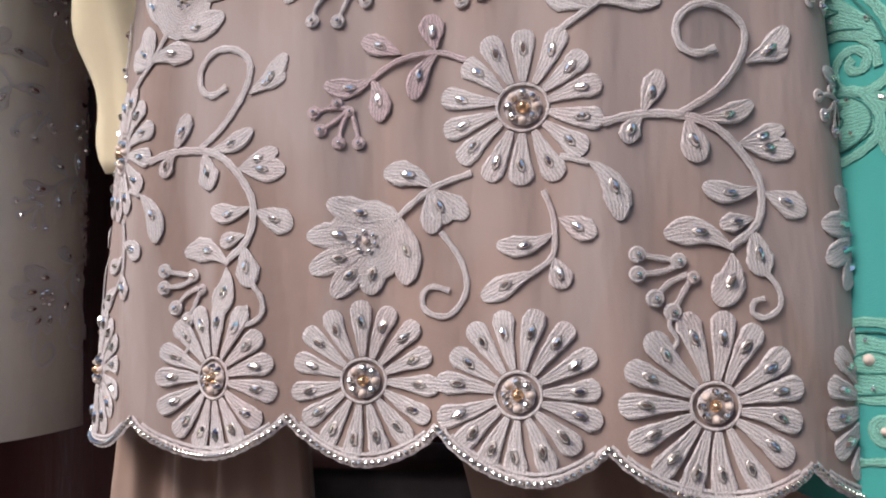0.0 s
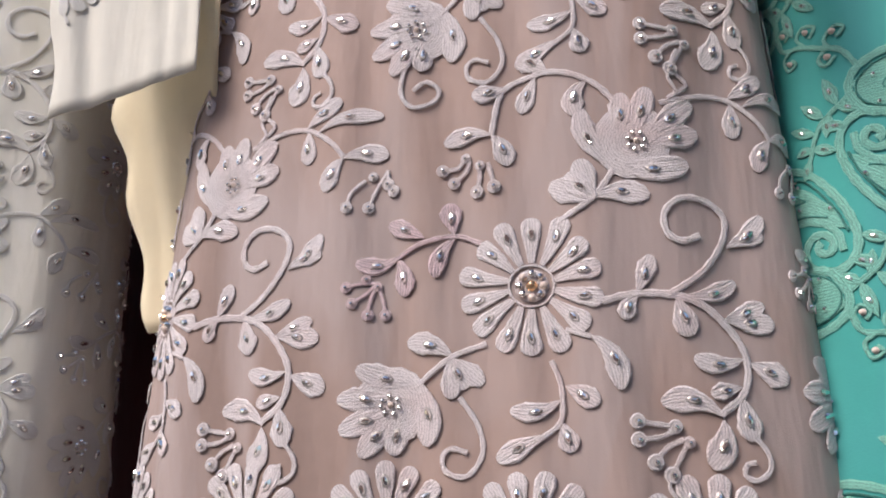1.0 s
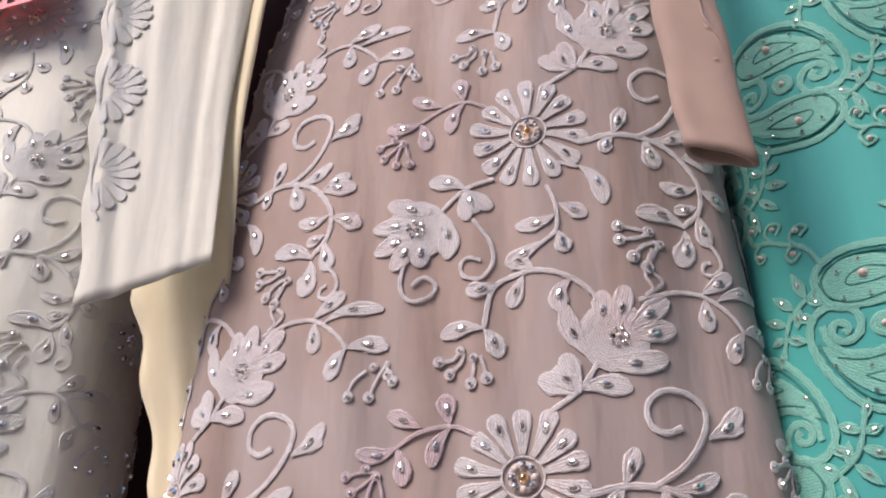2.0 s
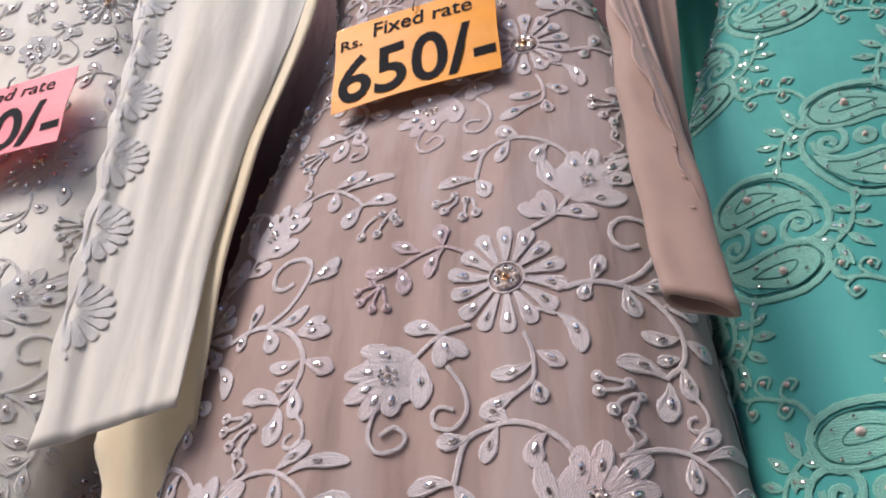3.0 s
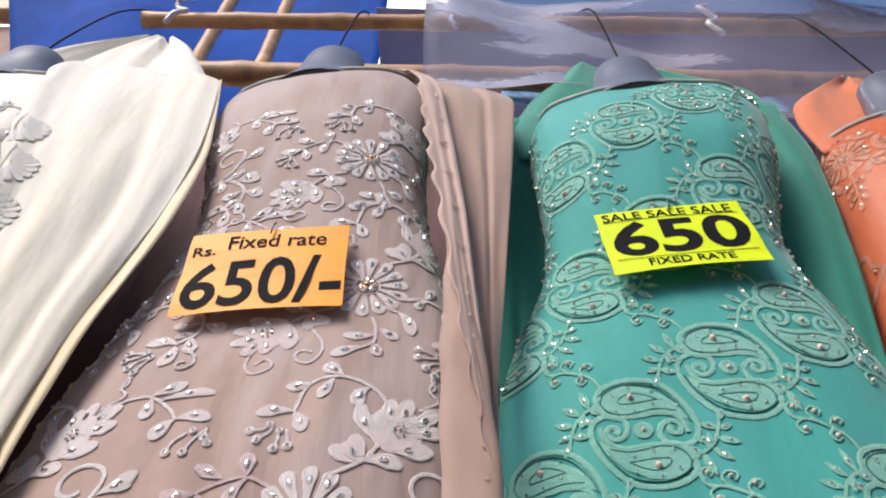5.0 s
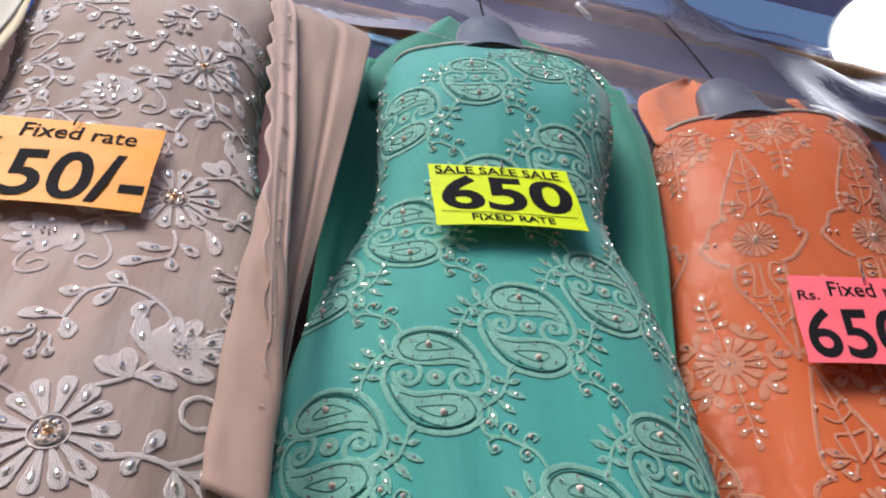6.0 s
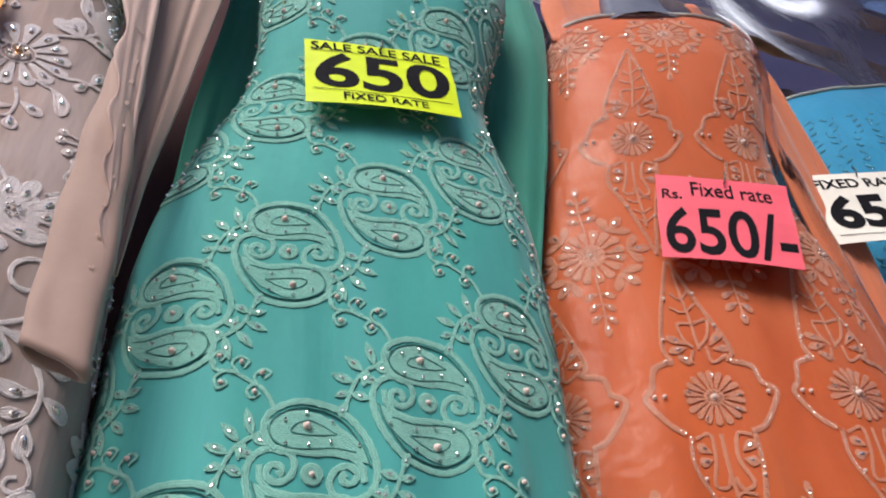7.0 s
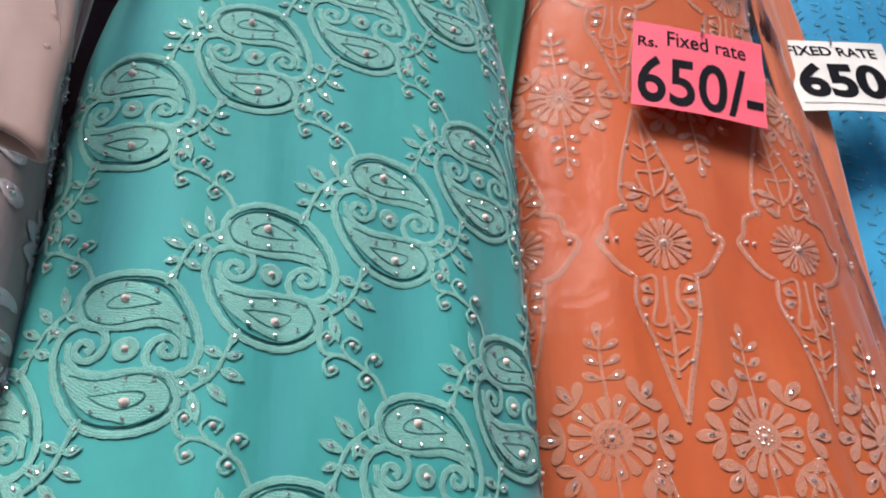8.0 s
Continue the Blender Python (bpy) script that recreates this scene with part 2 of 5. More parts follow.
# ---- dress bodies as smooth shapes: height -> (centre x, half width, front y, half depth, turn) ----
class Body:
    """A dress front as cloth: u runs round the body from the centre line, v is the height, h stands off the cloth."""

    def __init__(self, rows, n=2.5, wave=0.0):
        a = np.array(rows, float)
        self.v0, self.v1 = a[0, 0], a[-1, 0]
        self.zs = np.linspace(self.v0, self.v1, 160)
        cols = []
        for c in range(1, 6):
            y = np.interp(self.zs, a[:, 0], a[:, c])
            pad = np.pad(y, 5, mode="reflect", reflect_type="odd")
            k = np.hanning(11)
            cols.append(np.convolve(pad, k / k.sum(), "valid"))
        self.cols, self.n = cols, n
        self.th = np.linspace(0, math.pi, 241)
        sx = np.abs(np.sin(self.th)) ** (2 / n)
        sy = -np.sign(np.cos(self.th)) * np.abs(np.cos(self.th)) ** (2 / n)
        self.S = []
        for a_, b_ in zip(cols[1], cols[3]):
            x, y = a_ * sx, b_ * sy
            s = np.concatenate([[0], np.cumsum(np.hypot(np.diff(x), np.diff(y)))])
            self.S.append((s, x, y))
        self.half = np.array([s[0][-1] for s in self.S])
        self.wave = wave

    def flat(self, u, v):
        """World points of cloth coordinates (arrays)."""
        u, v = np.asarray(u, float), np.asarray(v, float)
        f = np.clip((v - self.v0) / (self.v1 - self.v0) * 159, 0, 158.999)
        i = f.astype(int)
        w = f - i
        out = np.zeros(u.shape + (3,))
        for k in np.unique(i):
            m = i == k
            pts = []
            for r in (k, k + 1):
                s, x, y = self.S[r]
                au = np.minimum(np.abs(u[m]), s[-1])
                X, Y = np.sign(u[m]) * np.interp(au, s, x), np.interp(au, s, y)
                cx, hw, yf, d, tn = (c[r] for c in self.cols)
                ca, sa = math.cos(math.radians(tn)), math.sin(math.radians(tn))
                pts.append((cx + X * ca - Y * sa, yf + d + X * sa + Y * ca))
            ww = w[m]
            out[m, 0] = pts[0][0] * (1 - ww) + pts[1][0] * ww
            out[m, 1] = pts[0][1] * (1 - ww) + pts[1][1] * ww
            out[m, 2] = v[m]
        # soft hanging folds that wander down the skirt
        low = np.clip((1.75 - v) / 0.5, 0.25, 1)
        sway = 3.0 * np.sin(v * 3.1 + self.wave) + 2.0 * np.sin(u * 11 + v * 1.7 + self.wave)
        crease = np.sin(u * 46 + sway) + 0.6 * np.sin(u * 83 - 1.3 * sway + v * 5)
        out[..., 1] -= 0.0032 * low * crease
        return out

    def place(self, u, v, h):
        """The same, h metres off the cloth."""
        u, v, h = (np.asarray(q, float) for q in (u, v, h))
        p = self.flat(u, v)
        e = 0.004
        du, dv = self.flat(u + e, v) - self.flat(u - e, v), self.flat(u, v + e) - self.flat(u, v - e)
        n = np.cross(du, dv)
        n /= np.linalg.norm(n, axis=-1, keepdims=True) + 1e-12
        return p + n * h[..., None]


BEIGE = Body(wave=1.0, rows=[
    (0.84, -0.125, 0.286, 0.464, 0.11, 0), (1.00, -0.123, 0.279, 0.463, 0.11, 0), (1.15, -0.120, 0.268, 0.462, 0.11, 0),
    (1.30, -0.117, 0.256, 0.456, 0.11, -1), (1.45, -0.113, 0.246, 0.455, 0.11, -3), (1.55, -0.110, 0.236, 0.462, 0.10, -4),
    (1.65, -0.106, 0.220, 0.472, 0.09, -6), (1.75, -0.100, 0.192, 0.472, 0.085, -7), (1.84, -0.098, 0.168, 0.462, 0.085, -8),
    (1.92, -0.102, 0.165, 0.446, 0.09, -8), (2.02, -0.112, 0.175, 0.432, 0.10, -8), (2.12, -0.120, 0.186, 0.436, 0.10, -8),
    (2.20, -0.125, 0.186, 0.452, 0.085, -8), (2.26, -0.127, 0.160, 0.478, 0.05, -8)])
TEAL = Body(wave=3.0, rows=[
    (0.84, 0.360, 0.250, 0.470, 0.11, -2), (1.10, 0.364, 0.238, 0.470, 0.11, -3), (1.30, 0.370, 0.233, 0.470, 0.11, -4),
    (1.50, 0.374, 0.234, 0.468, 0.11, -5), (1.58, 0.377, 0.226, 0.466, 0.105, -6), (1.66, 0.380, 0.205, 0.468, 0.095, -7),
    (1.74, 0.384, 0.176, 0.470, 0.085, -8), (1.80, 0.390, 0.160, 0.462, 0.085, -8), (1.88, 0.400, 0.164, 0.445, 0.09, -8),
    (1.98, 0.412, 0.182, 0.423, 0.10, -8), (2.08, 0.422, 0.192, 0.425, 0.10, -8), (2.15, 0.426, 0.188, 0.443, 0.08, -8),
    (2.20, 0.428, 0.165, 0.465, 0.05, -8)])
ORANGE = Body(wave=5.0, rows=[
    (0.84, 0.86, 0.275, 0.50, 0.11, -14), (1.30, 0.86, 0.262, 0.49, 0.11, -16), (1.50, 0.865, 0.246, 0.485, 0.11, -17),
    (1.62, 0.865, 0.225, 0.485, 0.10, -17), (1.72, 0.86, 0.196, 0.485, 0.09, -17), (1.82, 0.865, 0.180, 0.475, 0.085, -17),
    (1.92, 0.885, 0.182, 0.455, 0.09, -17), (2.02, 0.905, 0.190, 0.445, 0.095, -17), (2.12, 0.918, 0.190, 0.455, 0.08, -17),
    (2.18, 0.922, 0.165, 0.478, 0.05, -17)])
WHITE = Body(wave=7.0, n=3.4, rows=[
    (0.855, -0.765, 0.248, 0.50, 0.11, 2), (1.15, -0.755, 0.244, 0.49, 0.11, 2), (1.45, -0.745, 0.240, 0.48, 0.11, 0),
    (1.60, -0.73, 0.225, 0.48, 0.10, 0), (1.75, -0.705, 0.190, 0.48, 0.085, 0), (1.85, -0.70, 0.170, 0.47, 0.085, 0),
    (2.00, -0.705, 0.176, 0.44, 0.10, 0), (2.12, -0.71, 0.186, 0.445, 0.10, 0), (2.20, -0.715, 0.186, 0.46, 0.085, 0),
    (2.26, -0.715, 0.16, 0.485, 0.05, 0)])
# ---- embroidery motifs, millimetres from the motif's centre on the flat cloth ----
SPRIG_NORTHWEST = dict(
    stems=[(3.6, [(-35.7, 32.9), (-54.6, 40.1), (-78.9, 35.3), (-97.1, 25.5)]), (3.2, [(-134.7, 5.2), (-123.1, 7.8), (-111.7, 7.5)]), (3.2, [(-130, -6.7), (-120.7, -0.7), (-111.7, 7.5)]), (3.2, [(-118.2, -15.2), (-116.6, -4.9), (-112.8, 5.4)]), (3.2, [(-105.7, -15.5), (-107.1, -7.2), (-109.9, 3.3)])],
    leaves=[((-55.8, 41.4), (-59.1, 65.2), 16.8, 0), ((-76.9, 39.5), (-104.1, 51.8), 14.4, 0), ((-54.6, 38.8), (-68.4, 9.8), 13.6, -0.13), ((-96.2, 26.7), (-127.8, 24), 14.4, 0.15), ((-97.1, 25.5), (-92.3, -2.7), 16.0, 0.1)],
    balls=[((-134.7, 5.2), 4.4), ((-130, -6.7), 4.4), ((-118.2, -15.2), 4.4), ((-105.7, -15.5), 4.4), ((-119.9, 10.6), 4.0), ((-111.6, 5.4), 3.6)],
)
SPRIG_EAST = dict(
    stems=[(5.2, [(47.9, -13.7), (68.7, -8.8), (91.4, -9.3), (113.9, -16.3), (132.3, -33.1), (142.5, -52.1), (139.3, -74.5), (121.1, -89.7)]), (4.8, [(93.3, -9.3), (115.7, 5.3), (132, 26.4), (135.9, 45.2), (124.3, 56.9), (105.9, 58.8), (93.3, 48.4), (94.2, 33.7), (104.8, 27.8), (117.1, 32)]), (3.6, [(142.8, -102.8), (151.2, -114.2), (151.1, -124.7), (141.4, -130.8), (133.8, -127.3), (135.6, -121), (141.9, -119.7)])],
    leaves=[((71.4, -8.1), (82.4, 18), 14.4, 0), ((71.3, -10.8), (64, -26.6), 13.6, -0.16), ((97.7, -11.3), (105.3, -38.1), 18.4, 0), ((103.5, -10.6), (139.8, 0), 13.6, -0.1), ((129.8, -26.3), (160, -16.4), 13.6, 0), ((129.8, -26.3), (166.1, -30.1), 17.6, 0), ((140.4, -52.8), (106.5, -51.6), 14.4, 0.13), ((144.5, -55.8), (172.4, -67.8), 17.6, 0), ((137.2, -71.5), (115.9, -75.9), 12.0, 0), ((136.5, -78.1), (142.3, -106.3), 18.4, 0), ((136.1, 25.8), (165.1, 48), 15.2, -0.1), ((136, 24.1), (165.3, 32.2), 13.6, 0.1)],
)
BERRIES_EAST = dict(
    stems=[(3.6, [(67, -92.8), (80.2, -95.1), (92.9, -96.6)]), (3.6, [(67, -104.5), (81.5, -102.9), (92.8, -97.7)]), (3.6, [(76.8, -118.7), (84.6, -110), (95.9, -104.8)]), (3.6, [(87, -126.8), (93.3, -115.4), (97.4, -108.4)]), (2.8, [(87, -126.8), (84.6, -134.3), (89.3, -143), (85.3, -149.7)])],
    leaves=[((123.6, -90.8), (83, -81.4), 17.6, -0.15), ((122.7, -92.6), (111.6, -121.5), 21.6, 0.15)],
    balls=[((67, -92.8), 5.2), ((67, -104.5), 5.2), ((76.8, -118.7), 5.6), ((87, -126.8), 5.6), ((91, -96.6), 4.8), ((99.4, -106.6), 4.0)],
)
SPRIG_SOUTH = dict(
    stems=[(3.6, [(12.4, -52.1), (18.3, -69.2), (18, -91.3), (6.3, -102), (-3.7, -108.4)]), (3.6, [(22.5, -31.6), (39.4, -37.2)])],
    leaves=[((18, -78.5), (-15.8, -84.1), 13.6, 0.13), ((21.3, -69.3), (43.5, -81), 15.2, 0), ((18.6, -93.1), (24.5, -111.9), 15.2, 0), ((6.4, -101.3), (-25.8, -116.8), 15.2, 0), ((39.4, -36.4), (57.3, -72.6), 16.8, 0.16)],
)
SPRIG_SOUTHWEST = dict(
    stems=[(4.0, [(-32.1, -38.8), (-56, -46.9), (-82.2, -67.1)]), (3.6, [(-51.1, -74.9), (-38.4, -93.9), (-35.4, -112.4), (-46, -126.8), (-60.1, -123.8), (-62.5, -114), (-56.3, -108.9), (-45.6, -111.6)])],
    leaves=[((-56, -46.9), (-88.9, -36.9), 16.8, -0.11)],
    buds=[((-57.9, -47.7), (-44.2, -74.2), 29.6, 0)],
)
TULIP_LOW = dict(
    cups=[((-99, -79), 27)],
    leaves=[((-80, -63), (-125, -53), 18, 0.06), ((-95, -74), (-139, -75), 17, 0), ((-96, -82), (-137, -97), 17, 0), ((-98, -85), (-121, -114), 17, 0), ((-94, -86), (-98, -113), 17, 0), ((-79, -64), (-75, -107), 20, 0.1)],
    beads=[((-100.6, -79), 2.8), ((-106.1, -75.8), 2.4), ((-101.5, -72.8), 2.4), ((-95.4, -75.2), 2.4), ((-94.1, -80.7), 2.4), ((-98.1, -85.2), 2.4), ((-104.4, -84.4), 2.4), ((-107.2, -80.1), 2.4)],
)
TULIP_TAIL = dict(
    stems=[(3.6, [(-109.5, -107.9), (-113.3, -128.8), (-104.5, -141.7), (-89.3, -138.2), (-84.3, -129), (-93.5, -121.6), (-103.7, -128.9)])],
)
TULIP_HIGH = dict(
    stems=[(4.4, [(60.1, 81.2), (44.5, 60.6), (21, 45.2)]), (4.4, [(65.1, 130.4), (50.7, 146.1), (30.1, 156.2), (7.1, 158.5), (-17.3, 147.7), (-26.5, 114.1)]), (4.0, [(95.2, 128.8), (112.2, 133.7), (129.9, 137.8), (150, 134.8), (171.6, 119.8), (182, 106.9)]), (3.6, [(101.6, 132.6), (116.1, 144.8), (106.1, 156.8), (111.7, 172.8)])],
    cups=[((74, 101), 28)],
    leaves=[((58, 84), (39, 128), 18, 0.12), ((66, 104), (68, 138), 18, 0), ((76, 104), (87, 141), 18, 0), ((84, 104), (119, 131), 18, 0), ((86, 98), (122, 108), 19, 0), ((60, 84), (113, 84), 21, -0.08)],
    beads=[((77.2, 101.2), 2.8), ((71.3, 102.9), 2.4), ((74.8, 106.9), 2.4), ((80.3, 106.1), 2.4), ((83.1, 100.9), 2.4), ((80.8, 96), 2.4), ((75.5, 94.6), 2.4), ((71.8, 97.8), 2.4)],
)
LEAVES_HIGH = dict(
    leaves=[((15.7, 161.2), (-5.6, 175.2), 18.4, 0), ((7, 156.7), (-5, 130.3), 14.4, 0), ((-15.2, 151.3), (-40.1, 147.7), 15.2, 0.1), ((44.7, 149), (36.5, 122.2), 16.8, -0.22), ((148, 137.3), (179.7, 154.3), 16.0, 0), ((149.9, 133.9), (149.6, 106.6), 16.0, 0), ((159, 130.6), (213.1, 137.5), 12.8, 0.1), ((44.5, 60.6), (83.5, 59.7), 17.6, 0.11)],
    buds=[((45.2, 58.1), (22.5, 83.5), 36.8, 0)],
)
BERRIES_HIGH = dict(
    stems=[(3.6, [(-63.5, 90.2), (-52, 91.6), (-47.5, 97.5)]), (3.6, [(-55.2, 80.1), (-45.5, 88.5), (-43.2, 96)]), (3.6, [(-38.1, 71.6), (-35.7, 82.8), (-36.8, 91.6)]), (3.6, [(-25.4, 74.5), (-27.2, 84.1), (-29.5, 92.9)])],
    leaves=[((-26.5, 114.1), (-61.9, 110.1), 15.2, -0.11), ((-26.5, 114.1), (-15.7, 90), 16.8, 0.1)],
    balls=[((-63.5, 90.2), 4.8), ((-55.2, 80.1), 4.8), ((-38.1, 71.6), 5.2), ((-25.4, 74.5), 5.2), ((-46.2, 98.2), 4.0), ((-35.5, 91.4), 4.0)],
)
BERRIES_SIDE = dict(
    stems=[(3.2, [(185.2, 66.4), (188.9, 77.9), (199.5, 87.1)]), (3.2, [(201.8, 65.6), (207.5, 78.5), (217.1, 93.6)]), (3.2, [(221.1, 77.2), (217.1, 82.7), (217.1, 93.6)]), (3.2, [(217.1, 82.7), (217.1, 88.1), (217.1, 93.6)])],
    leaves=[((181.8, 106), (167.1, 81.2), 17.6, -0.1), ((181.8, 106), (217.1, 104.6), 16.0, 0.11)],
    balls=[((185.2, 66.4), 4.8), ((201.8, 65.6), 4.8), ((221.1, 77.2), 4.8), ((217.1, 82.7), 4.8), ((205.1, 89.8), 4.0)],
)
PAISLEY = dict(
    stems=[(5.9, [(-13.9, 16.6), (-32, 20), (-41.9, 37.6), (-35.9, 54.3), (-11, 64.4), (21.5, 57.9), (41.6, 35.3), (51.7, 8.4), (49.9, -10.6), (38, -19.7), (21.2, -17.1), (14.9, -6.5), (19.1, 5.1), (29.5, 8.7), (36.7, 2.1), (33.6, -5.9), (27.2, -5.2), (24.2, -1.2), (28.1, 2.7)]), (4.9, [(-31.9, 18.9), (-2.1, 17.5), (24.1, 19.5), (39.9, 8), (42.5, -6.2)]), (3.9, [(-41.7, 36), (-63.6, 19.5), (-74.4, -6.8)])],
    # inner drop outline, then the rim line with its gap shade drawn in
    dark=[(1.6, [(19.7, 35.9), (-3.5, 33.5), (-18.9, 34.7), (-16.3, 41.9), (-4.6, 46.6), (8, 42.7), (19.7, 35.9)]), (1.8, [(47.2, 7.2), (38.8, 28.6), (19.5, 52), (-9.5, 58.4), (-31.3, 49.8), (-37.4, 37.5), (-30.8, 25.5), (-14.3, 20.3), (16.7, 24), (35.6, 20.2)])],
    drops=[((-38.2, 36.8), (47.1, 9.3), 37.2, 0.13)],
    leaves=[((-50.2, 31.2), (-57.7, 56.4), 9.0, 0), ((-60.3, 25.4), (-76.8, 41.3), 9.0, 0), ((-67.8, 14.6), (-88.1, 22.7), 9.0, 0), ((-50.2, 31.2), (-37.6, 22.7), 8.0, 0), ((-62.3, 19.7), (-45.3, 12.5), 9.0, 0), ((-70.3, 3.9), (-54, -3), 9.0, 0), ((-71.8, 5.2), (-84.9, 0.8), 8.0, 0), ((-73.5, -4.5), (-80, -20), 8.0, 0), ((-56.5, 27), (-60, 9), 8.0, 0)],
    beads=[((-6.6, 41.6), 4.4), ((-25, 46), 2.4), ((-7.6, 53.2), 2.4), ((15, 47.4), 2.4), ((-23.4, 24.2), 2.4), ((-4.6, 24.5), 2.4), ((14.4, 29.6), 2.4), ((38, 26.3), 2.4)],
)
VINE = dict(
    stems=[(3.9, [(39.6, -48.2), (47, -64.5), (62.7, -67.5), (79.4, -76.3), (91.1, -84.2), (101.4, -103.1)]), (2.9, [(45.5, -59.7), (43.3, -51.5), (48.2, -46.5), (53.8, -51.7), (49.7, -56.7)]), (2.9, [(53.7, -67.1), (47.1, -73), (50.3, -83.1), (57.9, -79.6), (54.2, -75.1)]), (2.9, [(66.3, -68.2), (60.4, -59.1), (66.5, -51.8), (75.2, -55.7), (70.7, -63)]), (2.9, [(81.9, -77.4), (75.5, -84.2), (80, -91.7), (87.1, -86.6)]), (2.9, [(84.4, -79.4), (80.7, -70.4), (87.5, -62.6), (94.8, -66.3), (88.7, -72.1)])],
    beads=[((49, -51.9), 2.9), ((53, -78.4), 2.9), ((68.6, -57.4), 2.9), ((82.2, -85.4), 2.9), ((87.1, -66.6), 2.9)],
)
MEDALLION = dict(
    stems=[(5.6, [(-9.6, 198.5), (-34.3, 120.2), (-44.4, 70), (-38.6, 49.1)]), (5.6, [(-6.4, 198.8), (27.1, 97.2), (36.9, 59.8), (28.5, 45.7)]), (7.0, [(-37.2, 49.1), (-60.2, 41.7), (-68.6, 16.9), (-78.4, 2.1), (-60.4, -29.2), (-44, -41.9)]), (7.0, [(32.1, 45.8), (55.3, 37.3), (60.5, 17.3), (75.7, 2.9), (49.9, -34.8), (28, -45.4)]), (5.6, [(-38.7, -45.9), (-42.7, -80.1), (-25.6, -126.5), (-7.1, -213.8)]), (5.6, [(30.2, -48.3), (24.8, -95.2), (4.8, -166.5), (-7.1, -213.8)])],
    leaves=[((-13.8, 70.7), (-37.9, 82.2), 11.2, 0), ((-14.4, 66.7), (-38.4, 61.9), 11.2, 0), ((13.2, 67.5), (32.5, 87.1), 11.2, 0), ((15.4, 63.4), (36.6, 62.3), 11.2, 0), ((-10.3, 45.1), (-29.1, 55.7), 9.8, 0), ((-19, -65.1), (-34.3, -55), 12.6, 0), ((-20, -72.1), (-36.1, -76.2), 12.6, 0), ((11.3, -66.8), (27.2, -56.4), 12.6, 0), ((9.9, -75.1), (24.3, -81.3), 12.6, 0)],
    beads=[((0, 0), 4.9), ((-68.3, 4.5), 3.5), ((-57.1, 4), 3.5), ((64.8, 3.8), 3.5), ((-45.6, 49.1), 2.8), ((-26.6, 137.9), 2.8), ((-41.9, 78.1), 2.8), ((13.2, 145.1), 2.8), ((26.8, 95.5), 2.8), ((-33.8, -93.3), 2.8), ((24.8, -95.2), 2.8), ((-25.8, -127.8), 2.8), ((8, -147.6), 2.8)],
)
FILIGREE = dict(
    stems=[(4.2, [(-4.4, 180.3), (-3, 139.6), (-1, 104.8), (-0.4, 63.1)]), (3.5, [(-17.5, 147.3), (-4.9, 137.6), (10.9, 153.9)]), (3.5, [(-22.4, 124.9), (-6.6, 117.3), (14.7, 131.7)]), (4.2, [(-1.7, 100.5), (-18.5, 99.5), (-16.3, 78.8), (-7, 66.9)]), (4.2, [(2.1, 100.7), (19.6, 103.9), (13.3, 80), (0.3, 67.2)]), (4.2, [(-27.1, 54.1), (-17.5, 45), (-7.7, 62.9)]), (4.2, [(30, 53.9), (10.8, 45.4), (8.9, 67.4)]), (4.2, [(-4.7, -44.2), (-6.1, -79.6), (-5.9, -120.3), (-7.9, -165.6)]), (4.2, [(-33.9, -47.8), (-16.1, -43.8), (-16.8, -72.2), (-24.3, -99.7), (-12, -103.2), (-6.4, -89.9)]), (4.2, [(25.9, -49.1), (11.5, -46.6), (5.5, -73.4), (12.6, -101.6), (1.9, -107.6), (-3.4, -93.5)]), (3.5, [(-23.2, -113.1), (-11.7, -120), (-1.5, -110.6), (12, -115.1)]), (3.5, [(-18.2, -133), (-7.4, -140), (7.5, -131.3)]), (3.5, [(-14.3, -152.6), (-5.7, -156.2), (4.8, -147.4)])],
)
FERN_UP = dict(
    stems=[(3.2, [(0.2, 41.7), (-0.8, 76.1), (0, 111.8)])],
    leaves=[((-0.9, 105.3), (-0.1, 128.7), 10.8, 0), ((-0.9, 96.7), (-12.8, 111.5), 9.7, 0.1), ((0.2, 96.6), (17.9, 106.9), 9.7, -0.1), ((0.1, 79.2), (-14.9, 92.2), 9.7, 0.1), ((1.2, 79), (17.3, 88.6), 9.7, -0.1), ((0.3, 63.3), (-18.9, 72.2), 10.8, 0.1), ((1.3, 63.2), (20.6, 70.5), 10.8, -0.1)],
)

# ---- mesh helpers ----
def thing(name, label, category, at=(0, 0, 0), group="", kind=""):
    ob = new(name)
    ob.empty_display_size = 0.05
    ob.location = at
    return tagged(ob, label, category, group, kind)


def part(name, me, mat, parent, label="", smooth=True):
    """Link a mesh (or bmesh) as one object, keeping world coordinates, under a thing."""
    if isinstance(me, bmesh.types.BMesh):
        bm, me = me, bpy.data.meshes.new(name)
        bmesh.ops.recalc_face_normals(bm, faces=bm.faces)
        bm.to_mesh(me)
        bm.free()
    ob = new(name, me)
    if mat and not me.materials:
        me.materials.append(mat)
    if smooth:
        me.polygons.foreach_set("use_smooth", [True] * len(me.polygons))
    if parent:
        ob.parent = parent
        base, up = Vector((0, 0, 0)), parent
        while up:
            base, up = base + up.location, up.parent
        ob.location = -base
    return tagged(ob, label)


def mesh_of(name, verts, faces, uvs=None):
    me = bpy.data.meshes.new(name)
    me.from_pydata([tuple(v) for v in verts], [], faces)
    if uvs is not None:
        layer = me.uv_layers.new(name="UVMap")
        idx = np.empty(len(me.loops), int)
        me.loops.foreach_get("vertex_index", idx)
        layer.data.foreach_set("uv", np.asarray(uvs)[idx].ravel())
    me.update()
    return me


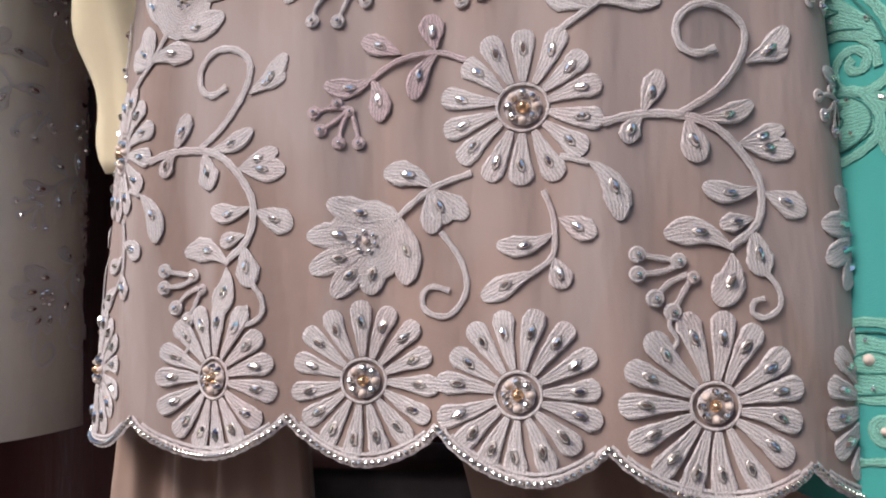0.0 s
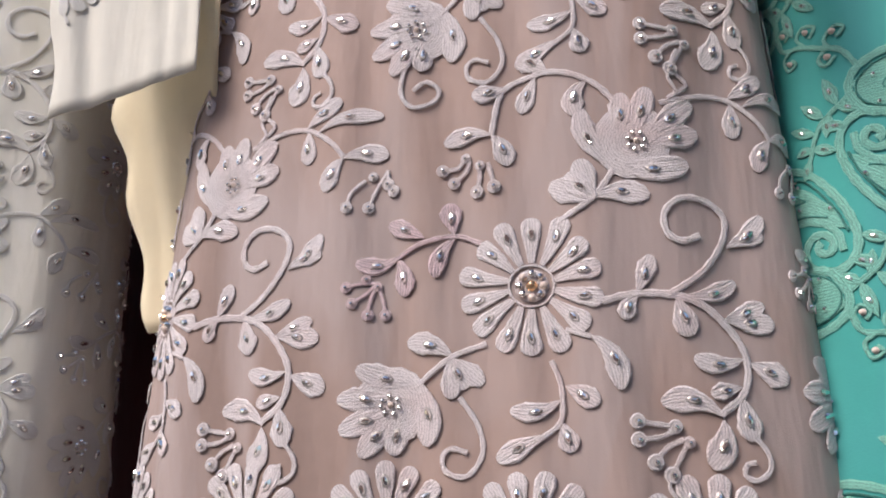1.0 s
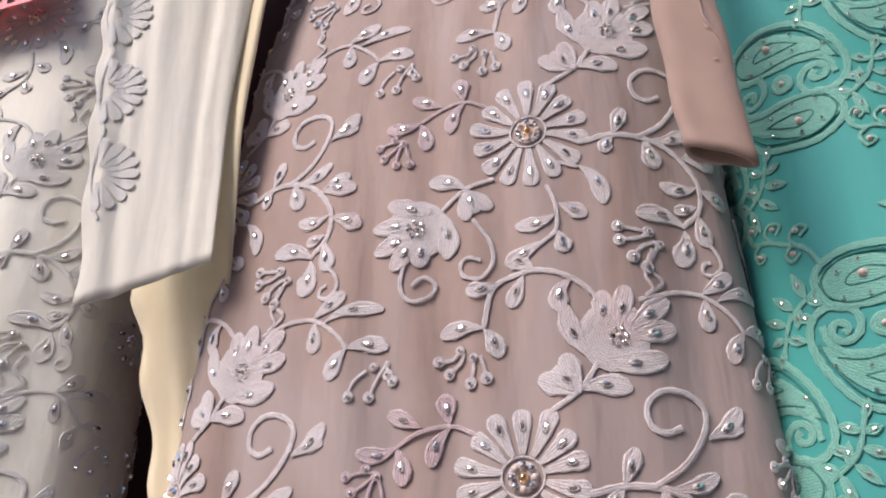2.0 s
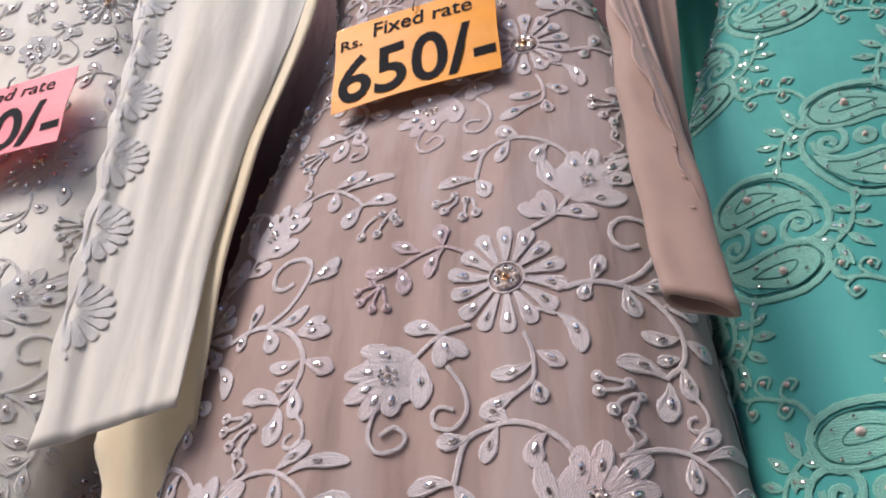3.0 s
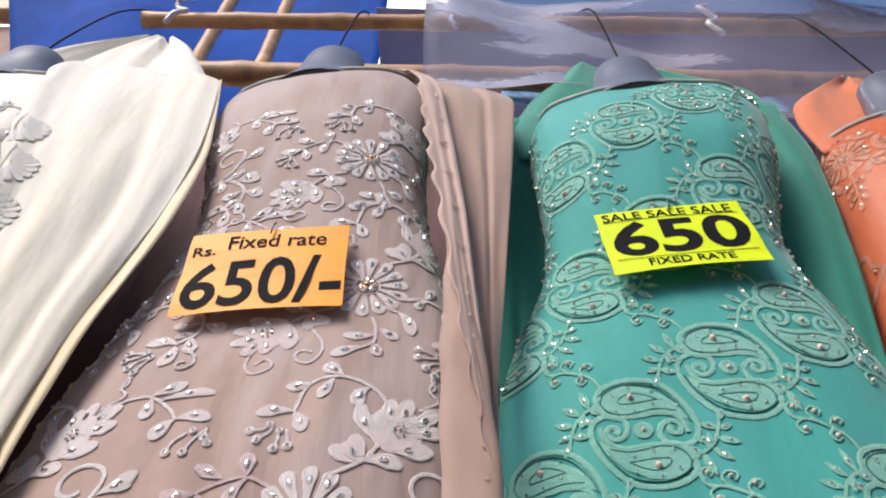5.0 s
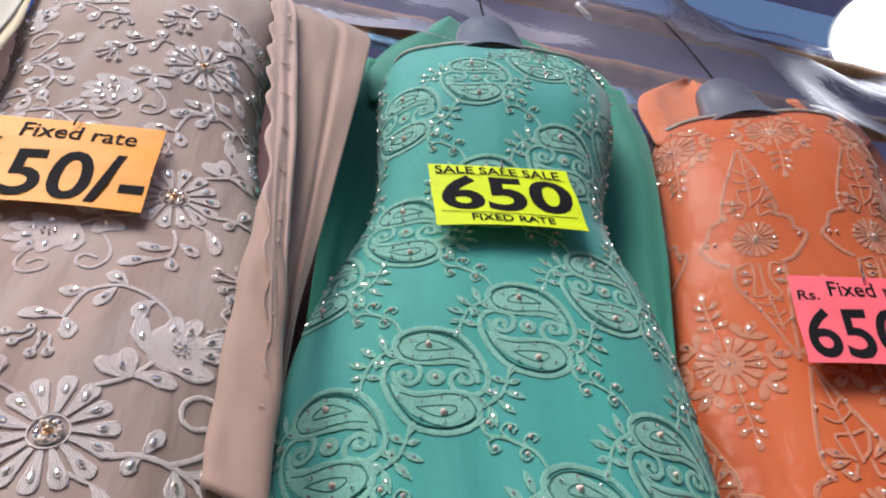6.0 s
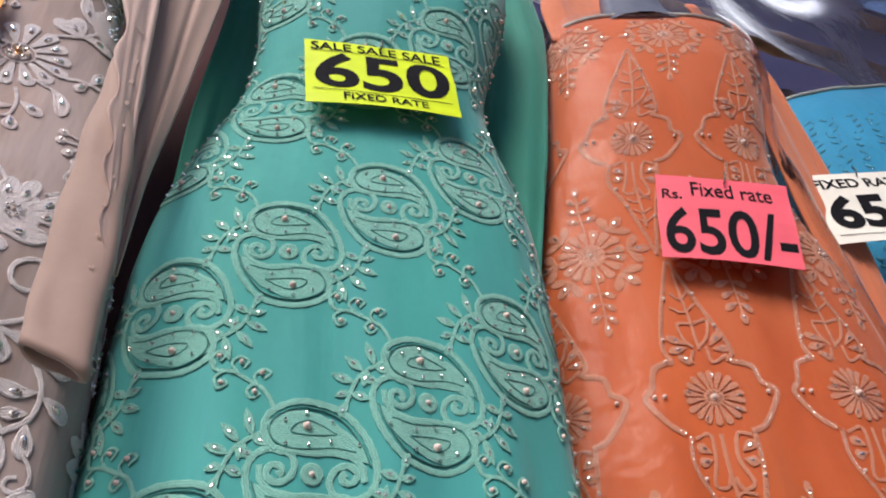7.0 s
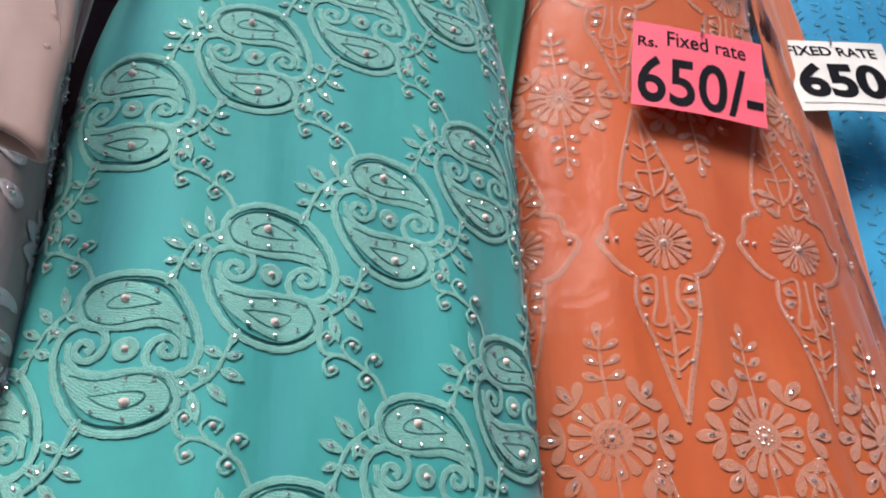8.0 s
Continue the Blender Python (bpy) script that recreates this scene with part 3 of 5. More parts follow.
def grid_faces(rows, cols, first=0, wrap=False):
    f = []
    for i in range(rows - 1):
        for j in range(cols if wrap else cols - 1):
            a, b = first + i * cols + j, first + i * cols + (j + 1) % cols
            f.append((a, b, b + cols, a + cols))
    return f


def curve_points(pts, step):
    """A smooth line through points, evenly stepped."""
    p = np.array(pts, float)
    q = np.vstack([2 * p[0] - p[1], p, 2 * p[-1] - p[-2]])
    out = []
    for i in range(1, len(q) - 2):
        n = max(2, int(np.linalg.norm(q[i + 1] - q[i]) / step) + 1)
        t = np.linspace(0, 1, n, endpoint=False)[:, None]
        a, b, c, d = q[i - 1], q[i], q[i + 1], q[i + 2]
        out.append(0.5 * (2 * b + (c - a) * t + (2 * a - 5 * b + 4 * c - d) * t ** 2 + (3 * b - a - 3 * c + d) * t ** 3))
    out.append(p[-1:])
    return np.vstack(out)


def tube(points, radii, sides=10, caps=True):
    """A round bar along points, as a bmesh."""
    bm = bmesh.new()
    pts = [Vector(p) for p in points]
    rings = []
    for i, p in enumerate(pts):
        d = (pts[min(i + 1, len(pts) - 1)] - pts[max(i - 1, 0)]).normalized()
        a = d.orthogonal().normalized() if abs(d.z) > 0.9 else d.cross(Vector((0, 0, 1))).normalized()
        c = d.cross(a)
        r = radii[i] if hasattr(radii, "__len__") else radii
        rings.append([bm.verts.new(p + (a * math.cos(k) + c * math.sin(k)) * r) for k in np.linspace(0, 2 * math.pi, sides, endpoint=False)])
    for r, s in zip(rings, rings[1:]):
        for k in range(sides):
            bm.faces.new((r[k], r[(k + 1) % sides], s[(k + 1) % sides], s[k]))
    if caps:
        bm.faces.new(rings[0][::-1])
        bm.faces.new(rings[-1])
    return bm


def box(x0, x1, y0, y1, z0, z1, bevel=0.004):
    bm = bmesh.new()
    bmesh.ops.create_cube(bm, size=1)
    for v in bm.verts:
        v.co = Vector(((x0 + x1) / 2 + v.co.x * (x1 - x0), (y0 + y1) / 2 + v.co.y * (y1 - y0), (z0 + z1) / 2 + v.co.z * (z1 - z0)))
    if bevel:
        bmesh.ops.bevel(bm, geom=bm.edges, offset=bevel, segments=2, affect="EDGES", profile=0.6)
    return bm


def sheet(rows, across, fold, thick=0.002, seed=0.0, ruffle=0.0, hem=0.0):
    """Hanging cloth. rows: (height, left x, right x, left y, right y), from the top down. fold(s, z) bends it forward."""
    r = np.array(rows, float)
    zs = np.linspace(r[0, 0], r[-1, 0], max(12, int(abs(r[0, 0] - r[-1, 0]) / 0.012)))
    cols = [np.interp(-zs, -r[:, 0], r[:, k]) for k in range(1, 5)]
    for k in range(4):
        pad = np.pad(cols[k], 5, mode="reflect", reflect_type="odd")
        w = np.hanning(11)
        cols[k] = np.convolve(pad, w / w.sum(), "valid")
    s = np.linspace(0, 1, across)
    front, back = [], []
    for i, z in enumerate(zs):
        xl, xr, yl, yr = (c[i] for c in cols)
        g = (z - zs[-1]) / (zs[0] - zs[-1])
        for q in s:
            wave = ruffle * math.sin(z * 78 + 1.6 * math.sin(z * 13 + seed)) * max(0, 1 - q * 5)
            x = xl + (xr - xl) * q + wave
            y = yl + (yr - yl) * q + fold(q, z) * (0.3 + 0.7 * min(1, g * 3)) + 0.004 * noise.noise((q * 5 + seed, z * 6, seed)) + wave * 0.7
            zz = z + hem * (q - 0.5) * (1 - g)
            front.append((x, y, zz))
            back.append((x, y + thick, zz))
    n, m = len(zs), across
    faces = [f[::-1] for f in grid_faces(n, m)] + grid_faces(n, m, n * m)
    o = n * m
    for i in range(n - 1):
        for j in (0, m - 1):
            a, b = i * m + j, (i + 1) * m + j
            faces.append((a, b, b + o, a + o))
    for j in range(m - 1):
        for i in (0, n - 1):
            a, b = i * m + j, i * m + j + 1
            faces.append((a, b, b + o, a + o))
    bm = bmesh.new()
    vs = [bm.verts.new(p) for p in front + back]
    for f in faces:
        bm.faces.new([vs[k] for k in f])
    return bm


def text_mesh(words, wide, tall, bold=0.0, thick=0.0004):
    """Letters in the built-in font, wide x tall metres about the origin, as a mesh."""
    cu = bpy.data.curves.new("letters", "FONT")
    cu.body, cu.size, cu.offset, cu.extrude = words, 1.0, bold, 0.0
    cu.align_x, cu.align_y, cu.resolution_u = "CENTER", "CENTER", 4
    ob = bpy.data.objects.new("letters", cu)
    scene.collection.objects.link(ob)
    dg = bpy.context.evaluated_depsgraph_get()
    me = bpy.data.meshes.new_from_object(ob.evaluated_get(dg))
    bpy.data.objects.remove(ob)
    xs = [v.co.x for v in me.vertices]
    ys = [v.co.y for v in me.vertices]
    mx, my = (min(xs) + max(xs)) / 2, (min(ys) + max(ys)) / 2
    for v in me.vertices:
        v.co.x, v.co.y = (v.co.x - mx) * wide / (max(xs) - min(xs)), (v.co.y - my) * tall / (max(ys) - min(ys))
    return me


class Stitching:
    """Collects embroidery on a body's cloth and turns it into one motif with its stones."""

    def __init__(self, body, centre, rise=1.0, limit=0.99, low=-9, high=9, squash=1.0, pointed=False):
        self.body, self.c, self.rise, self.limit, self.low, self.high, self.squash = body, centre, rise, limit, low, high, squash
        self.pointed, self.rng = pointed, np.random.RandomState(int(abs(centre[0] * 7919 + centre[1] * 104729)) + 1)
        self.p, self.pieces = [], []
        self.g = {"setting": ([], []), "gem": ([], []), "bead": ([], []), "gold": ([], [])}

    def at(self, pts, turn=1):
        a = np.array(pts, float) * 0.001 * turn
        a[..., 1] *= self.squash
        return a + np.array(self.c)

    def inside(self, a):
        v = a[..., 1].ravel()
        if v.min() < self.low or v.max() > self.high:
            return False
        half = np.interp(v, self.body.zs, self.body.half)
        return bool((np.abs(a[..., 0].ravel()) < half * 0.5 * self.limit).all())

    def patch(self, a, h, uv, piece="stem"):
        """a: rows x cols x 2 cloth points, h: heights."""
        if not self.inside(a):
            return False
        self.pieces.append((piece, h.shape, uv.reshape(-1, 2)))
        self.p.append(np.concatenate([a, (h * self.rise)[..., None]], -1).reshape(-1, 3))
        return True

    def stem(self, width, pts, turn=1, high=0.0006, piece="stem"):
        c = self.at(pts, turn)
        line = curve_points(c, 0.0035)
        d = np.gradient(line, axis=0)
        d /= np.linalg.norm(d, axis=1, keepdims=True) + 1e-9
        nrm = np.stack([-d[:, 1], d[:, 0]], 1)
        s = np.array([-1, -0.6, 0, 0.6, 1])
        prof = np.array([-0.2, 1, 0.15 if width > 3.4 else 1.1, 1, -0.2]) * high
        w = width * 0.0005 * (1 + 0.12 * np.sin(np.arange(len(line)) * 1.9))
        a = line[:, None] + nrm[:, None] * s[None, :, None] * w[:, None, None]
        run = np.concatenate([[0], np.cumsum(np.linalg.norm(np.diff(line, axis=0), axis=1))])
        uv = np.stack(np.broadcast_arrays(s[None] * width * 0.05, run[:, None] * 100), -1)
        self.patch(a, np.broadcast_to(prof, a.shape[:2]).copy(), uv, piece)

    def leaf(self, base, tip, width, bend=0.0, turn=1, petal=False, stone=True, high=0.0007, drop=False):
        b, t = self.at([base, tip], turn)
        ax = t - b
        L = np.linalg.norm(ax)
        nr = np.array([-ax[1], ax[0]])
        k = 1 - (1 - np.linspace(0, 1, 12)) ** 1.6
        mid = b + ax * k[:, None] + nr * (4 * k * (1 - k) * bend)[:, None]
        d = np.gradient(mid, axis=0)
        d /= np.linalg.norm(d, axis=1, keepdims=True)
        nn = np.stack([-d[:, 1], d[:, 0]], 1)
        if drop:
            prof = np.sin(math.pi * np.clip(k * 0.97 + 0.03, 0, 1) ** 0.62) ** 0.8
        elif petal:
            prof = (0.22 + 0.78 * k ** 0.95) * np.sqrt(np.clip(1 - ((k - 0.74) / 0.262) ** 2 * (k > 0.74), 0, 1))
        else:
            prof = np.sin(math.pi * k ** 0.9) ** 0.85 if self.pointed else np.where(k < 0.6, (np.clip(k, 0.0, 1) / 0.6) ** 0.75, np.clip(1 - ((k - 0.6) / 0.41) ** 2, 0, 1) ** 0.55)
        prof = np.clip(prof, 0.05, 1)
        s = np.array([-1, -0.88, -0.68, -0.56, -0.40, 0, 0.40, 0.56, 0.68, 0.88, 1])
        rim = np.array([-0.4, 0.9, 1.0, 0.35, 0.7, 0.6, 0.7, 0.35, 1.0, 0.9, -0.4]) if not drop else np.array([-0.3, 0.6, 0.7, 0.5, 0.7, 0.75, 0.7, 0.5, 0.7, 0.6, -0.3])
        ends = np.minimum(1, np.minimum(k * 6 + 0.3, (1 - k) * 8 + 0.0))
        h = rim[None] * ends[:, None] * high
        h[-1] = -0.3 * high
        a = mid[:, None] + nn[:, None] * (s[None] * (prof * width * 0.0005)[:, None] * self.rng.uniform(0.93, 1.07, (len(k), 1)))[..., None]
        uv = np.stack(np.broadcast_arrays(s[None] * (prof * width * 0.05)[:, None], (k * L * 100)[:, None]), -1)
        ok = self.patch(a, h, uv, "petal" if petal else "filling" if drop else "leaf")
        if ok and stone and width > 6:
            q = 5 if petal else 4
            self.gem(mid[q], d[q], min(0.0052, width * 0.00034), high * self.rise)

    def disc(self, centre, radius, turn=1, high=0.0008, piece="stem", rim=(0.5, 0.4, 0.9, 0.9, -0.3)):
        c = self.at([centre], turn)[0]
        ang = np.linspace(0, 2 * math.pi, 15)
        rad = np.array([0.05, 0.45, 0.75, 0.9, 1.0]) * radius * 0.001
        a = c + np.stack([np.cos(ang)[:, None] * rad, np.sin(ang)[:, None] * rad * self.squash], -1)
        h = np.broadcast_to(np.array(rim) * high, a.shape[:2]).copy()
        uv = np.stack(np.broadcast_arrays((rad * 100)[None], (ang * radius * 0.1)[:, None]), -1)
        return self.patch(a, h, uv, piece)

    def _solid(self, kind, ring, top, peak):
        pv, pf = self.g[kind]
        o = len(pv)
        n = len(ring)
        pv += ring + top + [peak]
        for i in range(n):
            j = (i + 1) % n
            pf.append((o + i, o + j, o + n + j, o + n + i))
            pf.append((o + n + i, o + n + j, o + 2 * n))

    def gem(self, at, d, size, base=0.001):
        """A pointed oval cut stone."""
        at = np.asarray(at)
        turn = random.uniform(-0.25, 0.25)
        d = np.array([d[0] * math.cos(turn) - d[1] * math.sin(turn), d[0] * math.sin(turn) + d[1] * math.cos(turn)])
        n = np.array([-d[1], d[0]])
        shape = ((1, 0), (0.45, 0.42), (-0.45, 0.42), (-1, 0), (-0.45, -0.42), (0.45, -0.42))
        tilt = random.uniform(-0.3, 0.3), random.uniform(-0.3, 0.3)
        ring = [(*(at + (d * x + n * y) * size), base * 0.4) for x, y in shape]
        top = [(*(at + (d * x + n * y) * size * 0.62), base * 0.6 + size * (0.42 + tilt[0] * x * 0.4 + tilt[1] * y * 0.6)) for x, y in shape]
        self._solid("gem", ring, top, (*(at + d * size * 0.1), base * 0.6 + size * 0.5))
        claw = [(*(at + (d * x * 1.08 + n * y * 1.2) * size), base * 0.2) for x, y in shape]
        lip = [(*(at + (d * x * 1.06 + n * y * 1.15) * size), base * 0.9) for x, y in shape]
        self._solid("setting", claw, lip, (*at, base * 0.7))

    def bead(self, at, radius, kind="bead", turn=1, raw=False):
        c = np.asarray(at) if raw else self.at([at], turn)[0]
        if not self.inside(c[None]):
            return
        r = radius * 0.001
        ang = np.linspace(0, 2 * math.pi, 8, endpoint=False)
        ring = [(c[0] + r * math.cos(a), c[1] + r * math.sin(a), 0.0006) for a in ang]
        top = [(c[0] + r * 0.62 * math.cos(a), c[1] + r * 0.62 * math.sin(a), 0.0008 + r * 0.9) for a in ang]
        self._solid(kind, ring, top, (c[0], c[1], 0.0008 + r * 1.25))

    def add(self, motif, turn=1, stones=True, studs=False):
        for w, pts in motif.get("stems", ()):
            self.stem(w, pts, turn)
        for c, r in motif.get("cups", ()):
            self.disc(c, r, turn, 0.0005, "filling", (0.9, 0.8, 0.9, 0.7, -0.3))
        for b, t, w, bend in motif.get("drops", ()):
            self.leaf(b, t, w, bend, turn, stone=False, drop=True, high=0.0006)
        for b, t, w, bend in motif.get("buds", ()):
            ax, ay = t[0] - b[0], t[1] - b[1]
            for q, k in ((-0.42, 0.95), (0.42, 1.0), (0.0, 0.82)):
                tip = (b[0] + k * (ax * math.cos(q) - ay * math.sin(q)), b[1] + k * (ax * math.sin(q) + ay * math.cos(q)))
                self.leaf(b, tip, w * 0.52, 0, turn, stone=q == 0)
        for w, pts in motif.get("dark", ()):
            self.stem(w, pts, turn, 0.0013, "outline")
        for b, t, w, bend in motif.get("leaves", ()):
            self.leaf(b, t, w, bend, turn, stone=stones)
        for w, pts in motif.get("stems", ()) if studs else ():
            for q in curve_points(pts, 7.5):
                self.bead(q, 1.1, "gem", turn)
        for c, r in motif.get("balls", ()):
            if self.disc(c, r, turn, piece="berry"):
                self.bead(c, r * 0.42, "gem", turn)
        for c, r in motif.get("beads", ()):
            self.bead(c, r * 0.85, "bead" if r > 2.6 else "gem", turn)

    def finish(self, name, mat, parent, label="", cord=None):
        """One motif: its stems in one mesh, each petal, leaf and filling under it."""
        if not self.p:
            return None
        a = np.vstack(self.p)
        a = self.body.place(a[:, 0], a[:, 1], a[:, 2])
        verts, faces, uvs, loose, o = [], [], [], [], 0
        for i, (piece, (n, m), uv) in enumerate(self.pieces):
            block = a[o:o + n * m]
            o += n * m
            if piece == "stem" or (i == 0 and all(q[0] != "stem" for q in self.pieces)):
                faces += grid_faces(n, m, sum(len(v) for v in verts))
                verts.append(block)
                uvs.append(uv)
            else:
                loose.append((piece, mesh_of(piece, block, grid_faces(n, m), uv)))
        ob = part(name, mesh_of(name, np.vstack(verts), faces, np.vstack(uvs)), mat, parent, label)
        for piece, me in loose:
            part(piece, me, cord if piece == "outline" else mat, None).parent = ob
        for kind, nm, gm in (("gem", "rhinestone_trim", GEM), ("bead", "pearl_trim", PEARL), ("gold", "gold_bead", GOLD), ("setting", "setting_trim", SETTING)):
            pv, pf = self.g[kind]
            if pv:
                v = np.array(pv)
                part(nm, mesh_of(nm, self.body.place(v[:, 0], v[:, 1], v[:, 2]), pf), gm, None, smooth=kind != "gem").parent = ob
                if kind != "gold":
                    tagged(scene.collection.objects[-1], kind="stuff")
        return ob


def daisy(st, centre, r0, r1, petals, phase=0.0, heart=True, wide=1.0, stone=True):
    """A round flower of long petals about a beaded heart (millimetres)."""
    cx, cy = centre
    for i in range(petals):
        a = phase + 2 * math.pi * i / petals
        k = random.uniform(0.95, 1.04)
        st.leaf((cx + r0 * math.cos(a), cy + r0 * math.sin(a)), (cx + r1 * k * math.cos(a), cy + r1 * k * math.sin(a)), 2 * math.pi * r1 * 0.80 / petals * wide, random.uniform(-0.04, 0.04), petal=True, stone=stone)
    if heart:
        st.stem(1.9, [(cx + r0 * 0.95 * math.cos(a), cy + r0 * 0.9 * math.sin(a)) for a in np.linspace(0, 2 * math.pi, 17)])
        st.disc(centre, r0 * 0.72)
        for i in range(8):
            a = 2 * math.pi * i / 8
            st.bead((cx + r0 * 0.52 * math.cos(a), cy + r0 * 0.52 * math.sin(a)), r0 * 0.19, "gem" if i % 3 else "bead")
        st.bead(centre, r0 * 0.26, "gold")


def body_mesh(name, body, folds=0.0, round_=96, seed=1.0, bottom=None):
    """The stuffed dress itself, all round, closed at the shoulders."""
    zs = np.linspace(body.v0, body.v1, 150)
    round_ = 260 if bottom else round_
    half = np.interp(zs, body.zs, body.half)
    verts = []
    for z, hl in zip(zs, half):
        u = np.linspace(-hl, hl, round_, endpoint=False)
        soft = np.array([noise.noise((q * 9 + seed, z * 2.2, seed)) for q in u])
        skirt = np.clip((1.55 - z) / 0.6, 0, 1)
        wander = np.array([noise.noise((q * 6, z * 1.3, seed + 2)) for q in u])
        ripple = folds * skirt * np.sin(u * 34 + 5 * wander + 1.2 * np.sin(z * 3 + seed))
        v = np.full_like(u, z) if not bottom else np.maximum(z, np.array([bottom(q) for q in u]) + (z - body.v0) * 0.02)
        verts.append(body.place(u, v, -0.0011 + 0.0007 * soft + ripple - abs(folds) * skirt))
    n = len(zs)
    top = verts[-1].mean(0)
    v = np.vstack(verts + [top[None] + [[0, 0, 0.004]]])
    f = grid_faces(n, round_, wrap=True)
    f += [((n - 1) * round_ + j, (n - 1) * round_ + (j + 1) % round_, n * round_) for j in range(round_)]
    return mesh_of(name, v, f)

# ---- the street stall round the clothes ----
def ground():
    bm = bmesh.new()
    bmesh.ops.create_grid(bm, x_segments=8, y_segments=8, size=60)
    tagged(part("ground", bm, CONCRETE, None), "grey worn street paving under the stall", "ground", kind="structure")


def bent_sheet(x0, x1, z0, z1, y_of, thick=0.003, nx=40, nz=30):
    """An upright sheet that bellies as y_of(x, z) says."""
    front = [(x0 + (x1 - x0) * i / nx, y_of(x0 + (x1 - x0) * i / nx, z0 + (z1 - z0) * j / nz), z0 + (z1 - z0) * j / nz) for j in range(nz + 1) for i in range(nx + 1)]
    bm = bmesh.new()
    a = [bm.verts.new(p) for p in front]
    b = [bm.verts.new((x, y + thick, z)) for x, y, z in front]
    w = nx + 1
    for f in grid_faces(nz + 1, w):
        bm.faces.new([a[k] for k in f])
        bm.faces.new([b[k] for k in f[::-1]])
    for i in range(nx):
        for r in (0, nz):
            k = r * w + i
            bm.faces.new((a[k], a[k + 1], b[k + 1], b[k]))
    for j in range(nz):
        for r in (0, nx):
            k = j * w + r
            bm.faces.new((a[k], a[k + w], b[k + w], b[k]))
    return bm


def lying_sheet(corners, sag, nx=30, ny=20, thick=0.004, seed=0.0):
    """A roof sheet between four corners (two near, two far), with sag and ripples."""
    a, b, c, d = (np.array(q, float) for q in corners)
    bm = bmesh.new()
    vs = []
    for lift in (0, thick):
        for j in range(ny + 1):
            for i in range(nx + 1):
                s, t = i / nx, j / ny
                p = a * (1 - s) * (1 - t) + b * s * (1 - t) + c * s * t + d * (1 - s) * t
                p[2] += lift - sag * 4 * s * (1 - s) * (0.4 + t * (1 - t) * 2.4) + 0.03 * noise.noise((p[0] * 2 + seed, p[1] * 2, seed)) * (sag > 0)
                vs.append(bm.verts.new(p))
    w, o = nx + 1, (nx + 1) * (ny + 1)
    for f in grid_faces(ny + 1, w):
        bm.faces.new([vs[k] for k in f[::-1]])
        bm.faces.new([vs[k + o] for k in f])
    rim = [*range(nx), *(nx + w * j for j in range(ny)), *(o - 1 - i for i in range(nx)), *(w * (ny - j) for j in range(ny))]
    for k, m in zip(rim, rim[1:] + rim[:1]):
        bm.faces.new((vs[k], vs[m], vs[m + o], vs[k + o]))
    return bm


def bamboo(name, p, q, r, parent, knots=6, seed=1):
    """A bamboo pole with swollen knots and a slight bow."""
    rng = random.Random(seed)
    p, q = Vector(p), Vector(q)
    pts, radii = [], []
    n = knots * 8
    bow = Vector((0, rng.uniform(-0.01, 0.01), rng.uniform(-0.015, 0.015)))
    for i in range(n + 1):
        t = i / n
        pts.append(p.lerp(q, t) + bow * math.sin(math.pi * t))
        radii.append(r * (1.12 if i % 8 == 0 else 1.03 if i % 8 in (1, 7) else 0.97 + 0.02 * rng.random()))
    return part(name, tube(pts, radii, 12), BAMBOO, parent)


